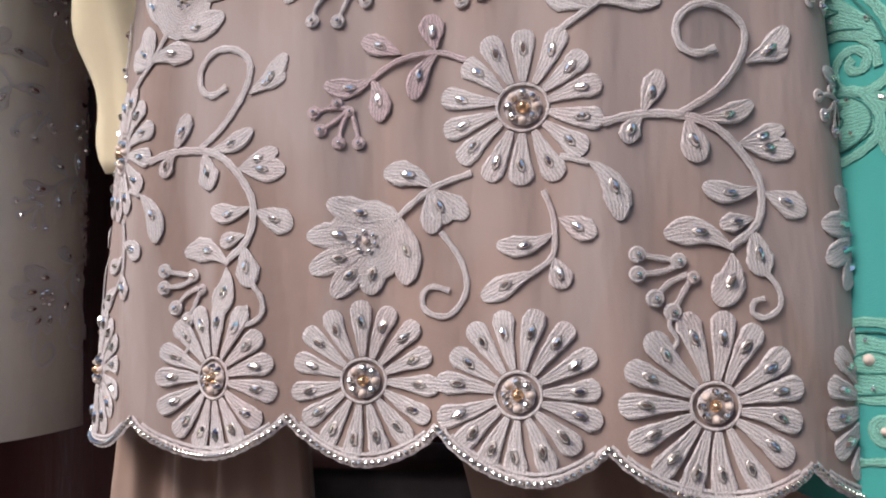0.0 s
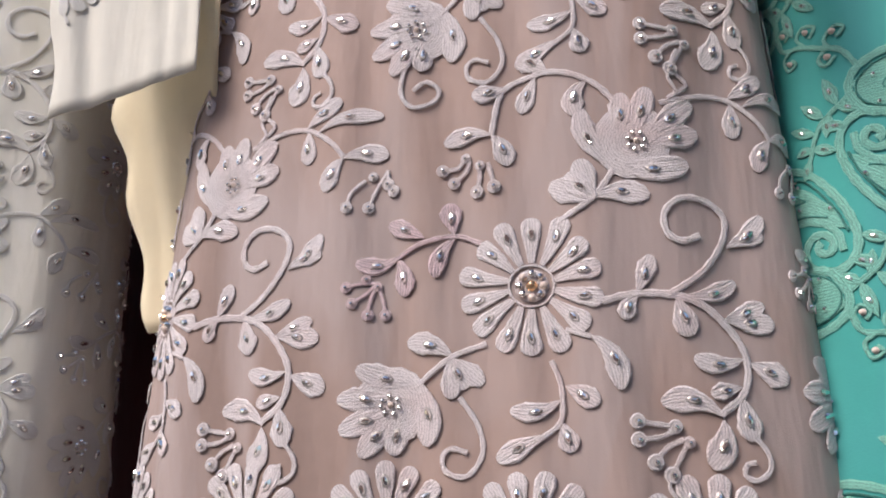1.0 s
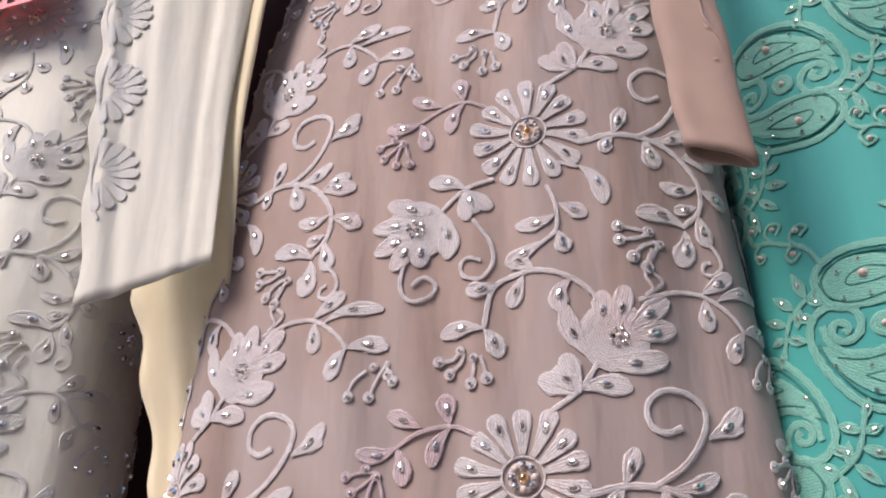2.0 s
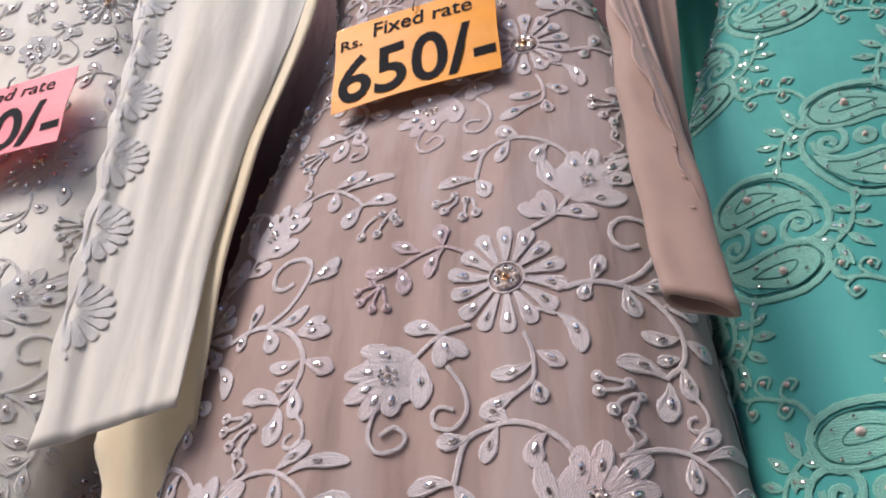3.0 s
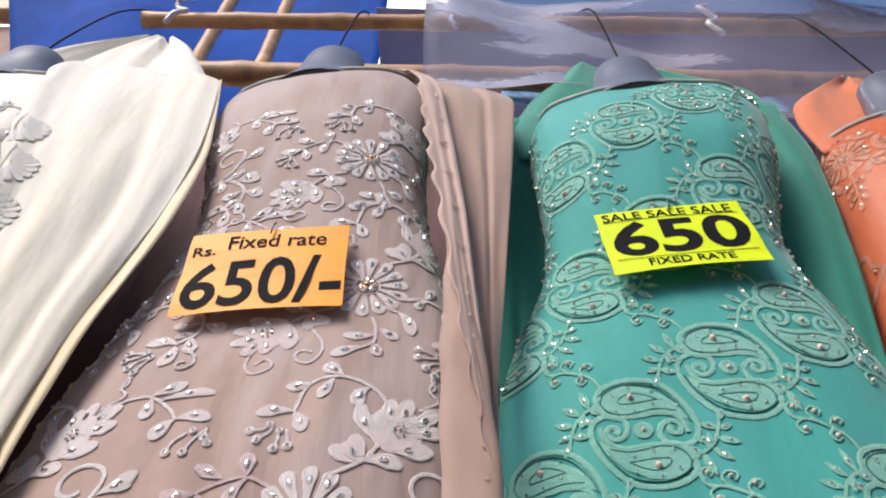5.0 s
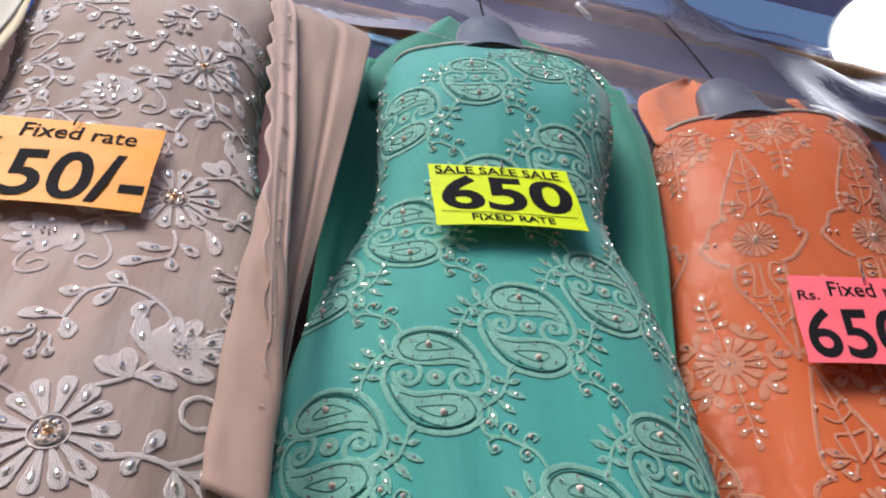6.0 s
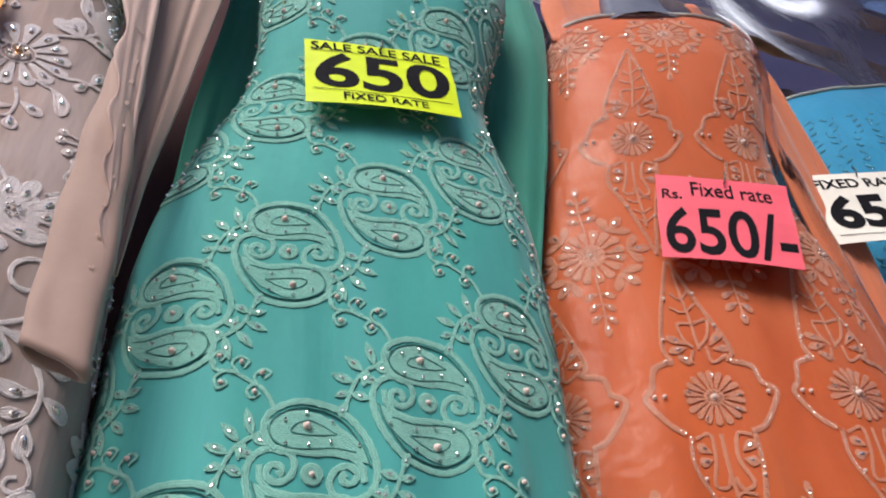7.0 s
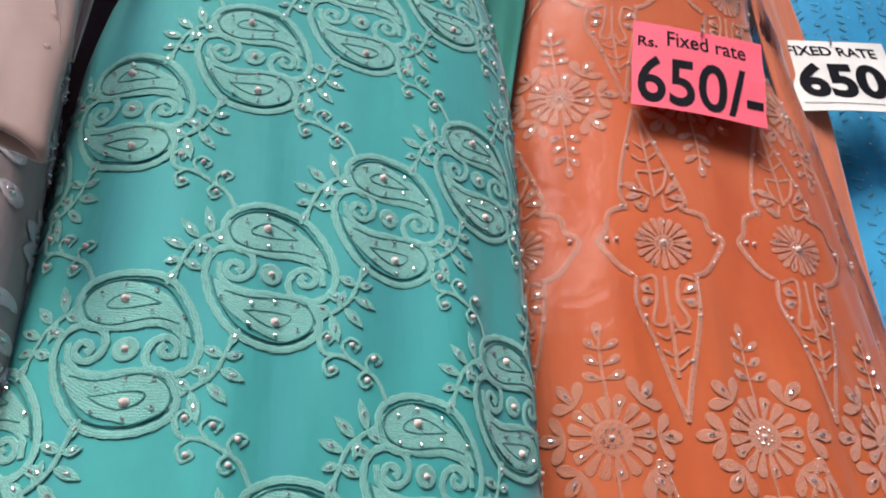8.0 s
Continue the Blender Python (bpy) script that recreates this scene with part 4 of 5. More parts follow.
def stall():
    ground()
    curtain = bent_sheet(-2.2, 2.6, 0.35, 2.60, lambda x, z: 0.80 + 0.018 * math.sin(x * 26 + 1.4 * math.sin(x * 7)) + 0.01 * noise.noise((x * 3, z * 2, 4)), nx=240, nz=20)
    tagged(part("curtain", curtain, MAROON, None), "dark maroon curtain hanging behind the row of clothes", "curtain")
    rail = thing("bamboo_rack", "brown bamboo poles tied together above the clothes", "rack", (0, 0.64, 0))
    bamboo("pole", (-0.70, 0.66, 2.92), (3.4, 0.66, 2.86), 0.021, rail, 16, 1)
    bamboo("pole", (-0.66, 0.70, 2.70), (3.4, 0.70, 2.66), 0.030, rail, 16, 2)
    for x, s in ((-0.66, 3), (-0.46, 4), (2.35, 5)):
        bamboo("post", (x + 0.03, 0.87, 0.0), (x, 0.87, 3.7), 0.022, rail, 12, s)
    for k, (x, z) in enumerate(((-0.58, 2.93), (0.12, 2.92), (0.75, 2.90))):
        rag = [(x + 0.02 * math.sin(i * 1.9 + k), 0.615 - 0.006 * (i % 3), z + 0.05 - i * 0.03) for i in range(7)]
        part("tie_strip", tube(curve_points(rag, 0.01), 0.007, 6), RAG, rail, "whitish plastic strip knotted round the pole")
    tarp = bent_sheet(-1.70, -0.15, 2.75, 5.6, lambda x, z: 1.10 + 0.05 * math.sin(x * 5 + z * 1.3) + 0.03 * noise.noise((x * 3, z * 2, 1)))
    for v in tarp.verts:
        v.co.x += (v.co.z - 4.0) * -0.42 * max(0, min(1, (-0.4 - v.co.x)))
    tagged(part("blue_tarpaulin", tarp, TARP, None), "bright blue tarpaulin hung behind the bamboo poles", "tarpaulin")
    for x in (-1.2, -0.4):
        bamboo("post", (x, 1.21, 0.0), (x, 1.21, 5.75), 0.03, rail, 16, 7)
    bamboo("pole", (-2.6, 1.15, 5.58), (0.1, 1.15, 5.58), 0.03, rail, 8, 8)
    haze = bent_sheet(0.04, 2.6, 2.40, 2.98, lambda x, z: 0.60 + 0.03 * math.sin(x * 6 + z * 4) + 0.05 * noise.noise((x * 4, z * 5, 7)), 0.001, 60, 24)
    ob = tagged(part("plastic_sheet", haze, HAZY_FILM, None), "hazy clear plastic sheet hanging from the bamboo pole", "plastic sheet")
    ob.visible_shadow = False
    # unseen sheet on posts, added to cut sky light on the right-hand suits
    shade_sheet = lying_sheet([(0.7, -2.2, 3.10), (6, -2.2, 3.10), (6, 0.62, 3.22), (0.7, 0.62, 3.22)], 0.03, seed=6)
    tagged(part("unseen_shade_sheet", shade_sheet, DARK_ROOF, None), "grey plastic sheet added out of view to shade the right-hand end", "roof", kind="structure")
    for x in (0.75, 3.0):
        tagged(bamboo("shade_sheet_post", (x, -2.1, 0.0), (x, -2.1, 3.11), 0.025, None, 12, 11), "bamboo post holding up the added shade sheet", "post")
    # boards never in view, added so the hems get less low sky light
    opposite = lying_sheet([(-7, -3.4, 0.0), (7, -3.4, 0.0), (7, -3.42, 2.7), (-7, -3.42, 2.7)], 0)
    tagged(part("sky_block_wall", opposite, PLASTER, None), "plain brown boards added out of view to block low sky light", "wall", kind="structure")
    sky_board = lying_sheet([(-60, 22, -2), (4, 22, -2), (4, 22.1, 70), (-60, 22.1, 70)], 0)
    tagged(part("backdrop", sky_board, BRIGHT_SKY, None), "bright white overcast sky beyond the stalls", "sky", kind="structure")
    roof = lying_sheet([(-0.1, 0.66, 3.02), (6, 0.66, 3.02), (6, 3.4, 3.5), (-0.1, 3.4, 3.6)], 0.06, seed=3)
    tagged(part("roof_sheet", roof, DARK_ROOF, None), "dark grey plastic sheet roofing the stall", "roof", kind="structure")
    back = lying_sheet([(0.0, 3.4, 0.0), (6, 3.4, 0.0), (6, 3.42, 3.6), (0.0, 3.42, 3.6)], 0)
    tagged(part("wall_back", back, PLASTER, None), "plain brown board wall at the back of the stall", "wall", kind="structure")
    lamp = thing("round_lamp", "round white lamp, switched on, under the roof sheet", "lamp", (1.67, 0.56, 3.03))
    bm = bmesh.new()
    ring = [(0.0, 0.0), (0.128, 0.0), (0.134, 0.006), (0.136, 0.03), (0.12, 0.05), (0.05, 0.075), (0.03, 0.12)]
    aim = look((1.67, 0.56, 2.96), (0.62, 0.0, 1.55)) @ pose(0, 0, 0, 0, 0, 0)
    rows = [[bm.verts.new(aim @ Vector((r * math.cos(a), r * math.sin(a), z + 0.004))) for a in np.linspace(0, 2 * math.pi, 40, endpoint=False)] for r, z in ring[1:]]
    for r, s in zip(rows, rows[1:]):
        for k in range(40):
            bm.faces.new((r[k], r[(k + 1) % 40], s[(k + 1) % 40], s[k]))
    part("housing", bm, WHITE_PLASTIC, lamp)
    bm = bmesh.new()
    c = bm.verts.new(aim @ Vector((0, 0, -0.012)))
    rim = [bm.verts.new(aim @ Vector((0.127 * math.cos(a), 0.127 * math.sin(a), 0.002))) for a in np.linspace(0, 2 * math.pi, 40, endpoint=False)]
    for k in range(40):
        bm.faces.new((rim[k], rim[(k + 1) % 40], c))
    part("diffuser", bm, LAMP_ON, lamp, "glowing white lamp face")
    part("cable", tube([(1.71, 0.61, 3.06), (1.73, 0.64, 3.12), (1.74, 0.66, 3.2)], 0.006, 8), WHITE_PLASTIC, lamp)
    awning = thing("awning", "grey sheet awning of the stall beyond, on a brown beam", "awning", (-3, 1.2, 0))
    part("cover", lying_sheet([(-4.6, 1.2, 4.45), (-1.62, 1.2, 4.35), (-1.7, 1.7, 6.6), (-4.6, 1.7, 6.8)], 0.12, seed=8), GREY_TARP, awning)
    part("beam", box(-4.6, -1.58, 1.18, 1.26, 4.28, 4.42, 0.02), BAMBOO, awning)
    part("board", box(-4.6, -1.6, 1.25, 1.28, 3.65, 4.26, 0.01), PLASTER, awning)
    for x in (-4.4, -3.0):
        bamboo("post", (x, 1.3, 0.0), (x, 1.3, 4.30), 0.03, awning, 14, 9)
    hanging_basket()
    for x, y, z, w, s in ((0.36, 0.74, 2.62, 0.13, 1), (0.72, 0.70, 2.58, 0.16, 2), (0.2, 0.78, 2.55, 0.3, 5)):
        bm = lying_sheet([(x - w, y, z), (x + w, y, z - 0.02), (x + w, y + 0.02, z + 0.09), (x - w, y + 0.02, z + 0.11)], 0.02, 14, 8, seed=s)
        tagged(part("plastic_bag", bm, FOIL if s < 5 else FILM, None), "crumpled pale blue plastic bag lodged behind the pole" if s < 5 else "crumpled clear plastic bag hanging behind the pole", "plastic bag")


def hanging_basket():
    b = thing("plastic_basket", "white plastic basket with slotted sides hanging beyond the clothes", "basket", (-1.92, 1.0, 3.4))
    def spot(s, t, d=0.0):
        return Vector((-2.14 + 0.30 * s + 0.10 * (1 - t), 1.0 + d, 3.50 + 0.42 * t - 0.05 * s - 0.05 * d))
    for s in (0, 1):
        part("rim", tube([spot(s, 0), spot(s, 1)], 0.012, 8), WHITE_PLASTIC, b)
        part("rim", tube([spot(0, s), spot(1, s)], 0.012, 8), WHITE_PLASTIC, b)
    for i in range(1, 10):
        part("slat", tube([spot(i / 10, 0), spot(i / 10, 1)], 0.007, 6), WHITE_PLASTIC, b)
    for i in (1, 2):
        part("band", tube([spot(0, i / 3), spot(1, i / 3)], 0.008, 6), WHITE_PLASTIC, b)
    for s, t in ((0, 0), (1, 0), (1, 1), (0, 1)):
        part("corner_post", tube([spot(s, t), spot(s, t, 0.28)], 0.01, 6), WHITE_PLASTIC, b)


# ---- suits on forms ----
def dress_form(body, label, lean=0.0):
    """The padded neck and hook of the form that a suit hangs on."""
    cx = body.cols[0][-1]
    cy = body.cols[2][-1] + body.cols[3][-1]
    z = body.v1
    f = thing("dress_form", label, "dress form", (cx, cy, z))
    prof = ((-0.03, 0.09), (0.0, 0.08), (0.04, 0.064), (0.09, 0.056), (0.135, 0.050), (0.152, 0.040), (0.156, 0.004))
    bm = bmesh.new()
    rings = [[bm.verts.new((cx + r * 1.15 * math.cos(a) + lean * h, cy + r * 0.8 * math.sin(a), z + h)) for a in np.linspace(0, 2 * math.pi, 24, endpoint=False)] for h, r in prof]
    for r, s in zip(rings, rings[1:]):
        for k in range(24):
            bm.faces.new((r[k], r[(k + 1) % 24], s[(k + 1) % 24], s[k]))
    part("neck", bm, FORM, f, "grey plastic-covered neck")
    top = z + 0.156
    hook = [(cx, cy, top - 0.01), (cx, cy, top + 0.08), (cx + 0.01, cy + 0.05, 2.78), (cx + 0.01, 0.665, 2.99), (cx + 0.005, 0.70, 2.98)]
    part("hook", tube(curve_points(hook, 0.02), 0.0022, 8), INK, f)
    return f


def neckband(body, mat, parent, z=0.0):
    """The bound edge along the wide neck of a dress."""
    v = body.v1 - 0.012 + z
    half = np.interp(v, body.zs, body.half)
    u = np.linspace(-half * 0.5, half * 0.5, 60)
    pts = body.place(u, np.full_like(u, v), np.full_like(u, 0.001))
    part("neck_binding", tube(pts, 0.0045, 8), PIPING, parent, "greyish organza binding round the neck")


def rose_pattern(body, suit, mat, rows, columns, hem=None, low=-9, high=9, first=0):
    """Daisies, tulips, berries and leafy stems repeated over the cloth. rows: (du, dv) of each repeat."""
    for k, (du, dv, squash) in enumerate(rows):
        for j in columns:
            c = (0.0712 + du + j * 0.322, 1.085 + dv)
            def st(limit=1.35):
                return Stitching(body, c, low=low, high=high, squash=squash, limit=limit)
            s = st()
            daisy(s, (0, 0), 16.5, 51, 14, 0.22)
            s.finish("daisy_motif", mat, suit)
            for name, sets in (("leafy_sprig", (SPRIG_EAST, BERRIES_EAST)), ("berry_sprig", (SPRIG_NORTHWEST,)), ("leafy_sprig", (SPRIG_SOUTH,)), ("tulip_motif", (TULIP_LOW, SPRIG_SOUTHWEST)), ("tulip_motif", (TULIP_HIGH, LEAVES_HIGH)), ("berry_sprig", (BERRIES_HIGH,)), ("berry_sprig", (BERRIES_SIDE,))):
                s = st()
                for m in sets:
                    s.add(m)
                if TULIP_LOW in sets and k + first > 0:
                    s.add(TULIP_TAIL)
                s.finish(name, PINK_THREAD if SPRIG_NORTHWEST in sets and mat is BEIGE_THREAD and k < 2 and j == 0 else mat, suit)


CUSPS = [(-0.335, 0.893), (-0.2083, 0.890), (-0.081, 0.8954), (0.019, 0.8915), (0.1196, 0.880), (0.2391, 0.869), (0.36, 0.868)]


def scallop(u):
    """Height of the scalloped hem at u."""
    for (u0, v0), (u1, v1) in zip(CUSPS, CUSPS[1:]):
        if u0 <= u <= u1:
            t = (u - u0) / (u1 - u0)
            return v0 + (v1 - v0) * t - 0.025 * math.sin(math.pi * t) ** 0.8
    return 0.88


def hem_border(body, suit, mat):
    """Daisies in a row above a scalloped edge set with stones."""
    centres = [(-0.281, 0.921), (-0.1385, 0.919), (-0.030, 0.9185), (0.0677, 0.911), (0.1813, 0.9035), (0.300, 0.900)]
    for i, c in enumerate(centres):
        s = Stitching(body, c, limit=1.35)
        r = (50, 52, 49, 50, 55, 52)[i]
        daisy(s, (0, 0), 15, r, 15, 0.1 + i * 0.13)
        s.finish("hem_daisy", mat, suit)
    for (u0, v0), (u1, v1) in zip(CUSPS, CUSPS[1:]):
        s = Stitching(body, (u0, v0), limit=1.6)
        L, dv = (u1 - u0) * 1000, (v1 - v0) * 1000
        arc = [(L * t, dv * t - 25 * math.sin(math.pi * t) ** 0.8) for t in np.linspace(0, 1, 13)]
        s.stem(6.5, arc)
        s.stem(2.5, [(x, y + 5) for x, y in arc[1:-1]])
        for x, y in curve_points(arc, 5.2):
            s.bead((x, y), 2.0, "gem")
        s.finish("scalloped_edge", mat, suit, "corded scallop edged with rhinestones")


def paisley_pattern(body, suit, mat):
    ax, ay, bx, by = 0.1005, 0.0715, -0.034, 0.2285
    for k in range(-3, 5):
        for j in range(-7, 8):
            c = (-0.043 + j * ax + k * bx, 1.258 + j * ay + k * by)
            if not (0.86 < c[1] < 2.16) or abs(c[0]) > 0.30:
                continue
            s = Stitching(body, c, limit=1.25, high=2.165, low=0.86, rise=0.7, pointed=True)
            for turn in (1, -1):
                s.add(PAISLEY, turn)
            s.disc((0, 0), 10)
            s.bead((0, 0), 2.6, "bead")
            s.finish("paisley_motif", mat, suit, cord=TEAL_LINE_AND_GAP)
            s = Stitching(body, c, limit=1.25, high=2.165, low=0.86, rise=0.7, pointed=True)
            s.add(VINE)
            s.finish("vine_motif", mat, suit)


def medallion_pattern(body, suit, mat):
    def flower(c, r):
        s = Stitching(body, c, limit=1.05, high=2.15, rise=0.6)
        daisy(s, (0, 0), r * 0.42, r, 16, 0.1, heart=False, wide=1.08, stone=False)
        s.disc((0, 0), r * 0.44)
        for i in range(9):
            s.bead((r * 0.2 * math.cos(i * 0.698), r * 0.2 * math.sin(i * 0.698)), 1.6, "gem")
        s.bead((0, 0), 3.0, "bead")
        for i in range(0, 16, 3):
            a = 0.1 + i * math.pi / 8
            s.gem(s.at([(r * 0.8 * math.cos(a), r * 0.8 * math.sin(a))])[0], (math.cos(a), math.sin(a)), 0.003)
        for a in (0.0, 0.85, 2.3, math.pi, 3.95, 5.45):
            for da, w in ((-0.4, 14), (0.0, 15), (0.4, 14)):
                q = a + da * 0.9
                base = (r * 1.05 * math.cos(a), r * 1.05 * math.sin(a))
                s.leaf(base, (r * (1.5 if da else 1.72) * math.cos(q), r * (1.5 if da else 1.72) * math.sin(q)), w * 0.85 * r / 40, 0, stone=da == 0)
        s.add(FERN_UP)
        s.add(FERN_UP, -1)
        s.finish("flower_motif", mat, suit)
    for k, v in enumerate((0.72, 1.168, 1.62, 2.070)):
        for j in range(-2, 3):
            flower((0.0243 - (0.0, 0.0, 0.008, 0.024)[k] + j * 0.168, v), 45)
    for v, off in ((0.945, 0.085), (1.397, -0.050), (1.822, -0.060)):
        for j in range(-2, 3):
            c = (off + j * 0.176, v)
            s = Stitching(body, c, limit=1.05, high=2.15, rise=0.6)
            daisy(s, (0, 0), 11, 35, 18, 0.1, heart=False, wide=1.0, stone=False)
            s.disc((0, 0), 11)
            for i in range(9):
                s.bead((7 * math.cos(i * 0.698), 7 * math.sin(i * 0.698)), 1.5, "gem")
            for i in range(0, 18, 4):
                s.gem(s.at([(28 * math.cos(i * 0.35), 28 * math.sin(i * 0.35))])[0], (math.cos(i * 0.35), math.sin(i * 0.35)), 0.003)
            s.add(MEDALLION, studs=True)
            s.add(FILIGREE)
            s.finish("medallion_motif", mat, suit)


def suit_of(name, label, body, net, mat, folds, seed, bottom=None):
    s = thing(name, label, "dress", (body.cols[0][0], 0.55, body.v0), group="suits hanging in a row")
    part("kameez", body_mesh("kameez", body, folds, seed=seed, bottom=bottom), net, s)
    neckband(body, net, s)
    return s


def price_card(card, lines, centre, size, turn, tilt, spin, label, bend=0.003):
    """A pinned paper price card. lines: (words, width, height, x, y, bold)."""
    t = thing("price_tag", label, "price tag", centre)
    m = Matrix.Translation(centre) @ Euler((0, 0, radians(turn))).to_matrix().to_4x4() @ Euler((radians(90 + tilt), 0, 0)).to_matrix().to_4x4() @ Euler((0, 0, radians(spin))).to_matrix().to_4x4()
    w, h = size
    def curl(x, y):
        return bend * (1 - (2 * x / w) ** 2) + 0.0015 * math.sin(9 * y / h + x * 20)
    bm = bmesh.new()
    nx, ny = 16, 8
    lay = [[[bm.verts.new(m @ Vector((w * (i / nx - 0.5), h * (j / ny - 0.5), curl(w * (i / nx - 0.5), h * (j / ny - 0.5)) - d))) for i in range(nx + 1)] for j in range(ny + 1)] for d in (0, 0.0008)]
    for j in range(ny):
        for i in range(nx):
            for k in (0, 1):
                q = lay[k]
                bm.faces.new((q[j][i], q[j][i + 1], q[j + 1][i + 1], q[j + 1][i]))
    rim = [(0, i) for i in range(nx)] + [(j, nx) for j in range(ny)] + [(ny, nx - i) for i in range(nx)] + [(ny - j, 0) for j in range(ny)]
    for (j0, i0), (j1, i1) in zip(rim, rim[1:] + rim[:1]):
        bm.faces.new((lay[0][j0][i0], lay[0][j1][i1], lay[1][j1][i1], lay[1][j0][i0]))
    part("card", bm, card, t, smooth=False)
    kx, ky = w / 0.2, h / 0.15
    for words, sz, tall, x, y, bold in lines:
        sz, tall, x, y = sz * kx, tall * ky, x * kx, y * ky
        if words.startswith("_"):
            me = bpy.data.meshes.new("rule")
            bl = bmesh.new()
            n = 12
            wide = sz / 2
            up = [bl.verts.new((x - wide + sz * i / n, y + 0.0006, 0.0003)) for i in range(n + 1)]
            dn = [bl.verts.new((x - wide + sz * i / n, y - 0.0006, 0.0003)) for i in range(n + 1)]
            for i in range(n):
                bl.faces.new((dn[i], dn[i + 1], up[i + 1], up[i]))
            bl.to_mesh(me)
            bl.free()
            ox = oy = 0
        else:
            me, ox, oy = text_mesh(words, sz, tall, bold), x, y
        for v in me.vertices:
            px_, py_ = v.co.x + ox, v.co.y + oy
            v.co = m @ Vector((px_, py_, v.co.z + curl(px_, py_) + 0.0007))
        part("ruled_line" if words.startswith("_") else "lettering", me, INK, t, smooth=False)
    pin = m @ Vector((0.005, h / 2 + 0.012, 0.004))
    tip = m @ Vector((0.002, h / 2 - 0.012, 0.006))
    part("pin", tube([pin, (pin + tip) / 2 + Vector((0, -0.003, 0)), tip], 0.0012, 6), STEEL, t)
    return t


RUPEES = [("650/-", 0.188, 0.083, 0.002, -0.026, 0.016), ("Fixed rate", 0.122, 0.028, 0.012, 0.050, 0.010), ("Rs.", 0.029, 0.017, -0.078, 0.038, 0.010)]
SALE = [("650", 0.180, 0.082, 0.002, 0.001, 0.026), ("SALE SALE SALE", 0.178, 0.0215, -0.003, 0.0585, 0.014), ("FIXED RATE", 0.110, 0.0160, 0.002, -0.0585, 0.014), ("_", 0.182, 0, 0.0, -0.0465, 0), ("_", 0.184, 0, 0.0, 0.0455, 0)]


def suits():
    beige = suit_of("beige_suit", "beige net suit embroidered with daisies and tulips, stuffed on a form", BEIGE, BEIGE_NET, BEIGE_THREAD, 0.0004, 2.0, scallop)
    rose_pattern(BEIGE, beige, BEIGE_THREAD, ((0, 0, 1.0), (0.0186, 0.286, 1.02), (0.042, 0.596, 1.0), (0.030, 0.838, 0.82)), (-1, 0, 1), low=0.93, high=2.235)
    hem_border(BEIGE, beige, BEIGE_THREAD)
    teal = suit_of("teal_suit", "teal green net suit embroidered with paisleys, stuffed on a form", TEAL, TEAL_NET, TEAL_THREAD, 0.0004, 5.0)
    paisley_pattern(TEAL, teal, TEAL_THREAD)
    orange = suit_of("orange_suit", "orange net suit with beaded medallions, under clear plastic film", ORANGE, ORANGE_NET, ORANGE_THREAD, 0.0004, 7.0)
    medallion_pattern(ORANGE, orange, ORANGE_THREAD)
    cream = suit_of("cream_suit", "cream white net suit with matching embroidery, stuffed on a form", WHITE, CREAM_NET, CREAM_THREAD, 0.0005, 9.0)
    rose_pattern(WHITE, cream, CREAM_THREAD, ((0.012, -0.025, 1.0), (0.02, 0.265, 1.0), (0.03, 0.57, 1.0), (0.035, 0.858, 0.82)), (-1, 0, 1), low=0.86, high=2.235, first=1)
    return beige, teal, orange, cream


def fold_of(n, amp, ph=0.0):
    """Uneven folds: wide and narrow ones that wander and fade down the cloth."""
    def bend(s, z):
        w = s + 0.09 * noise.noise((s * 2.1, z * 1.7, ph + n)) + 0.03 * math.sin(z * 4 + ph)
        wave = math.sin(w * n * math.pi + ph) + 0.5 * noise.noise((w * n * 1.4, z * 1.1, ph + 3)) + 0.3 * math.sin(w * n * 2.3 * math.pi + z * 2)
        return -amp * wave * (0.65 + 0.5 * noise.noise((s * 3, z * 2.3, ph)))
    return bend


class HangingCloth:
    """The front of a hanging sheet as stitching ground: u is x, v the height."""

    def __init__(self, rows, fold):
        self.rows, self.fold = np.array(rows, float), fold
        self.zs, self.half = np.array([0.0, 9.0]), np.array([9.0, 9.0])

    def place(self, u, v, h):
        r = self.rows
        xl, xr, yl, yr = (np.interp(-np.asarray(v), -r[:, 0], r[:, k]) for k in range(1, 5))
        s = np.clip((u - xl) / (xr - xl), -0.05, 1)
        y = yl + (yr - yl) * s + np.array([self.fold(a, b) * (0.3 + 0.7 * min(1, 3 * (b - r[-1, 0]) / (r[0, 0] - r[-1, 0]))) + 0.004 * noise.noise((a * 5 + 5.0, b * 6, 5.0)) for a, b in zip(s, v)])
        return np.stack([u, y - h - 0.002, v], -1)


def lace_flowers(rows, fold, suit):
    """White half-flowers and a corded edge along the border of the cream scarf."""
    ground_cloth = HangingCloth(rows, fold)
    r = np.array(rows)
    for k in range(7):
        z = 1.97 - k * 0.098
        x = float(np.interp(-z, -r[:, 0], r[:, 1]))
        st = Stitching(ground_cloth, (x + 0.012, z), rise=0.28)
        for i in range(9):
            a = -1.5 + i * 0.375
            st.leaf((9 * math.cos(a), 9 * math.sin(a)), (40 * math.cos(a), 40 * math.sin(a)), 13, petal=True, stone=False)
        edge = [(-12 - 12 * math.cos(t * math.pi - math.pi / 2) + 4, -49 + 98 * t) for t in np.linspace(0, 1, 9)]
        shift = float(np.interp(-(z + 0.05), -r[:, 0], r[:, 1])) - float(np.interp(-(z - 0.05), -r[:, 0], r[:, 1]))
        st.stem(3.2, [(px_ + 12 + shift * 1000 * (py_ / 98), py_) for px_, py_ in edge])
        st.finish("lace_flower", CREAM_THREAD, suit, "white lace half-flower on the scarf border")


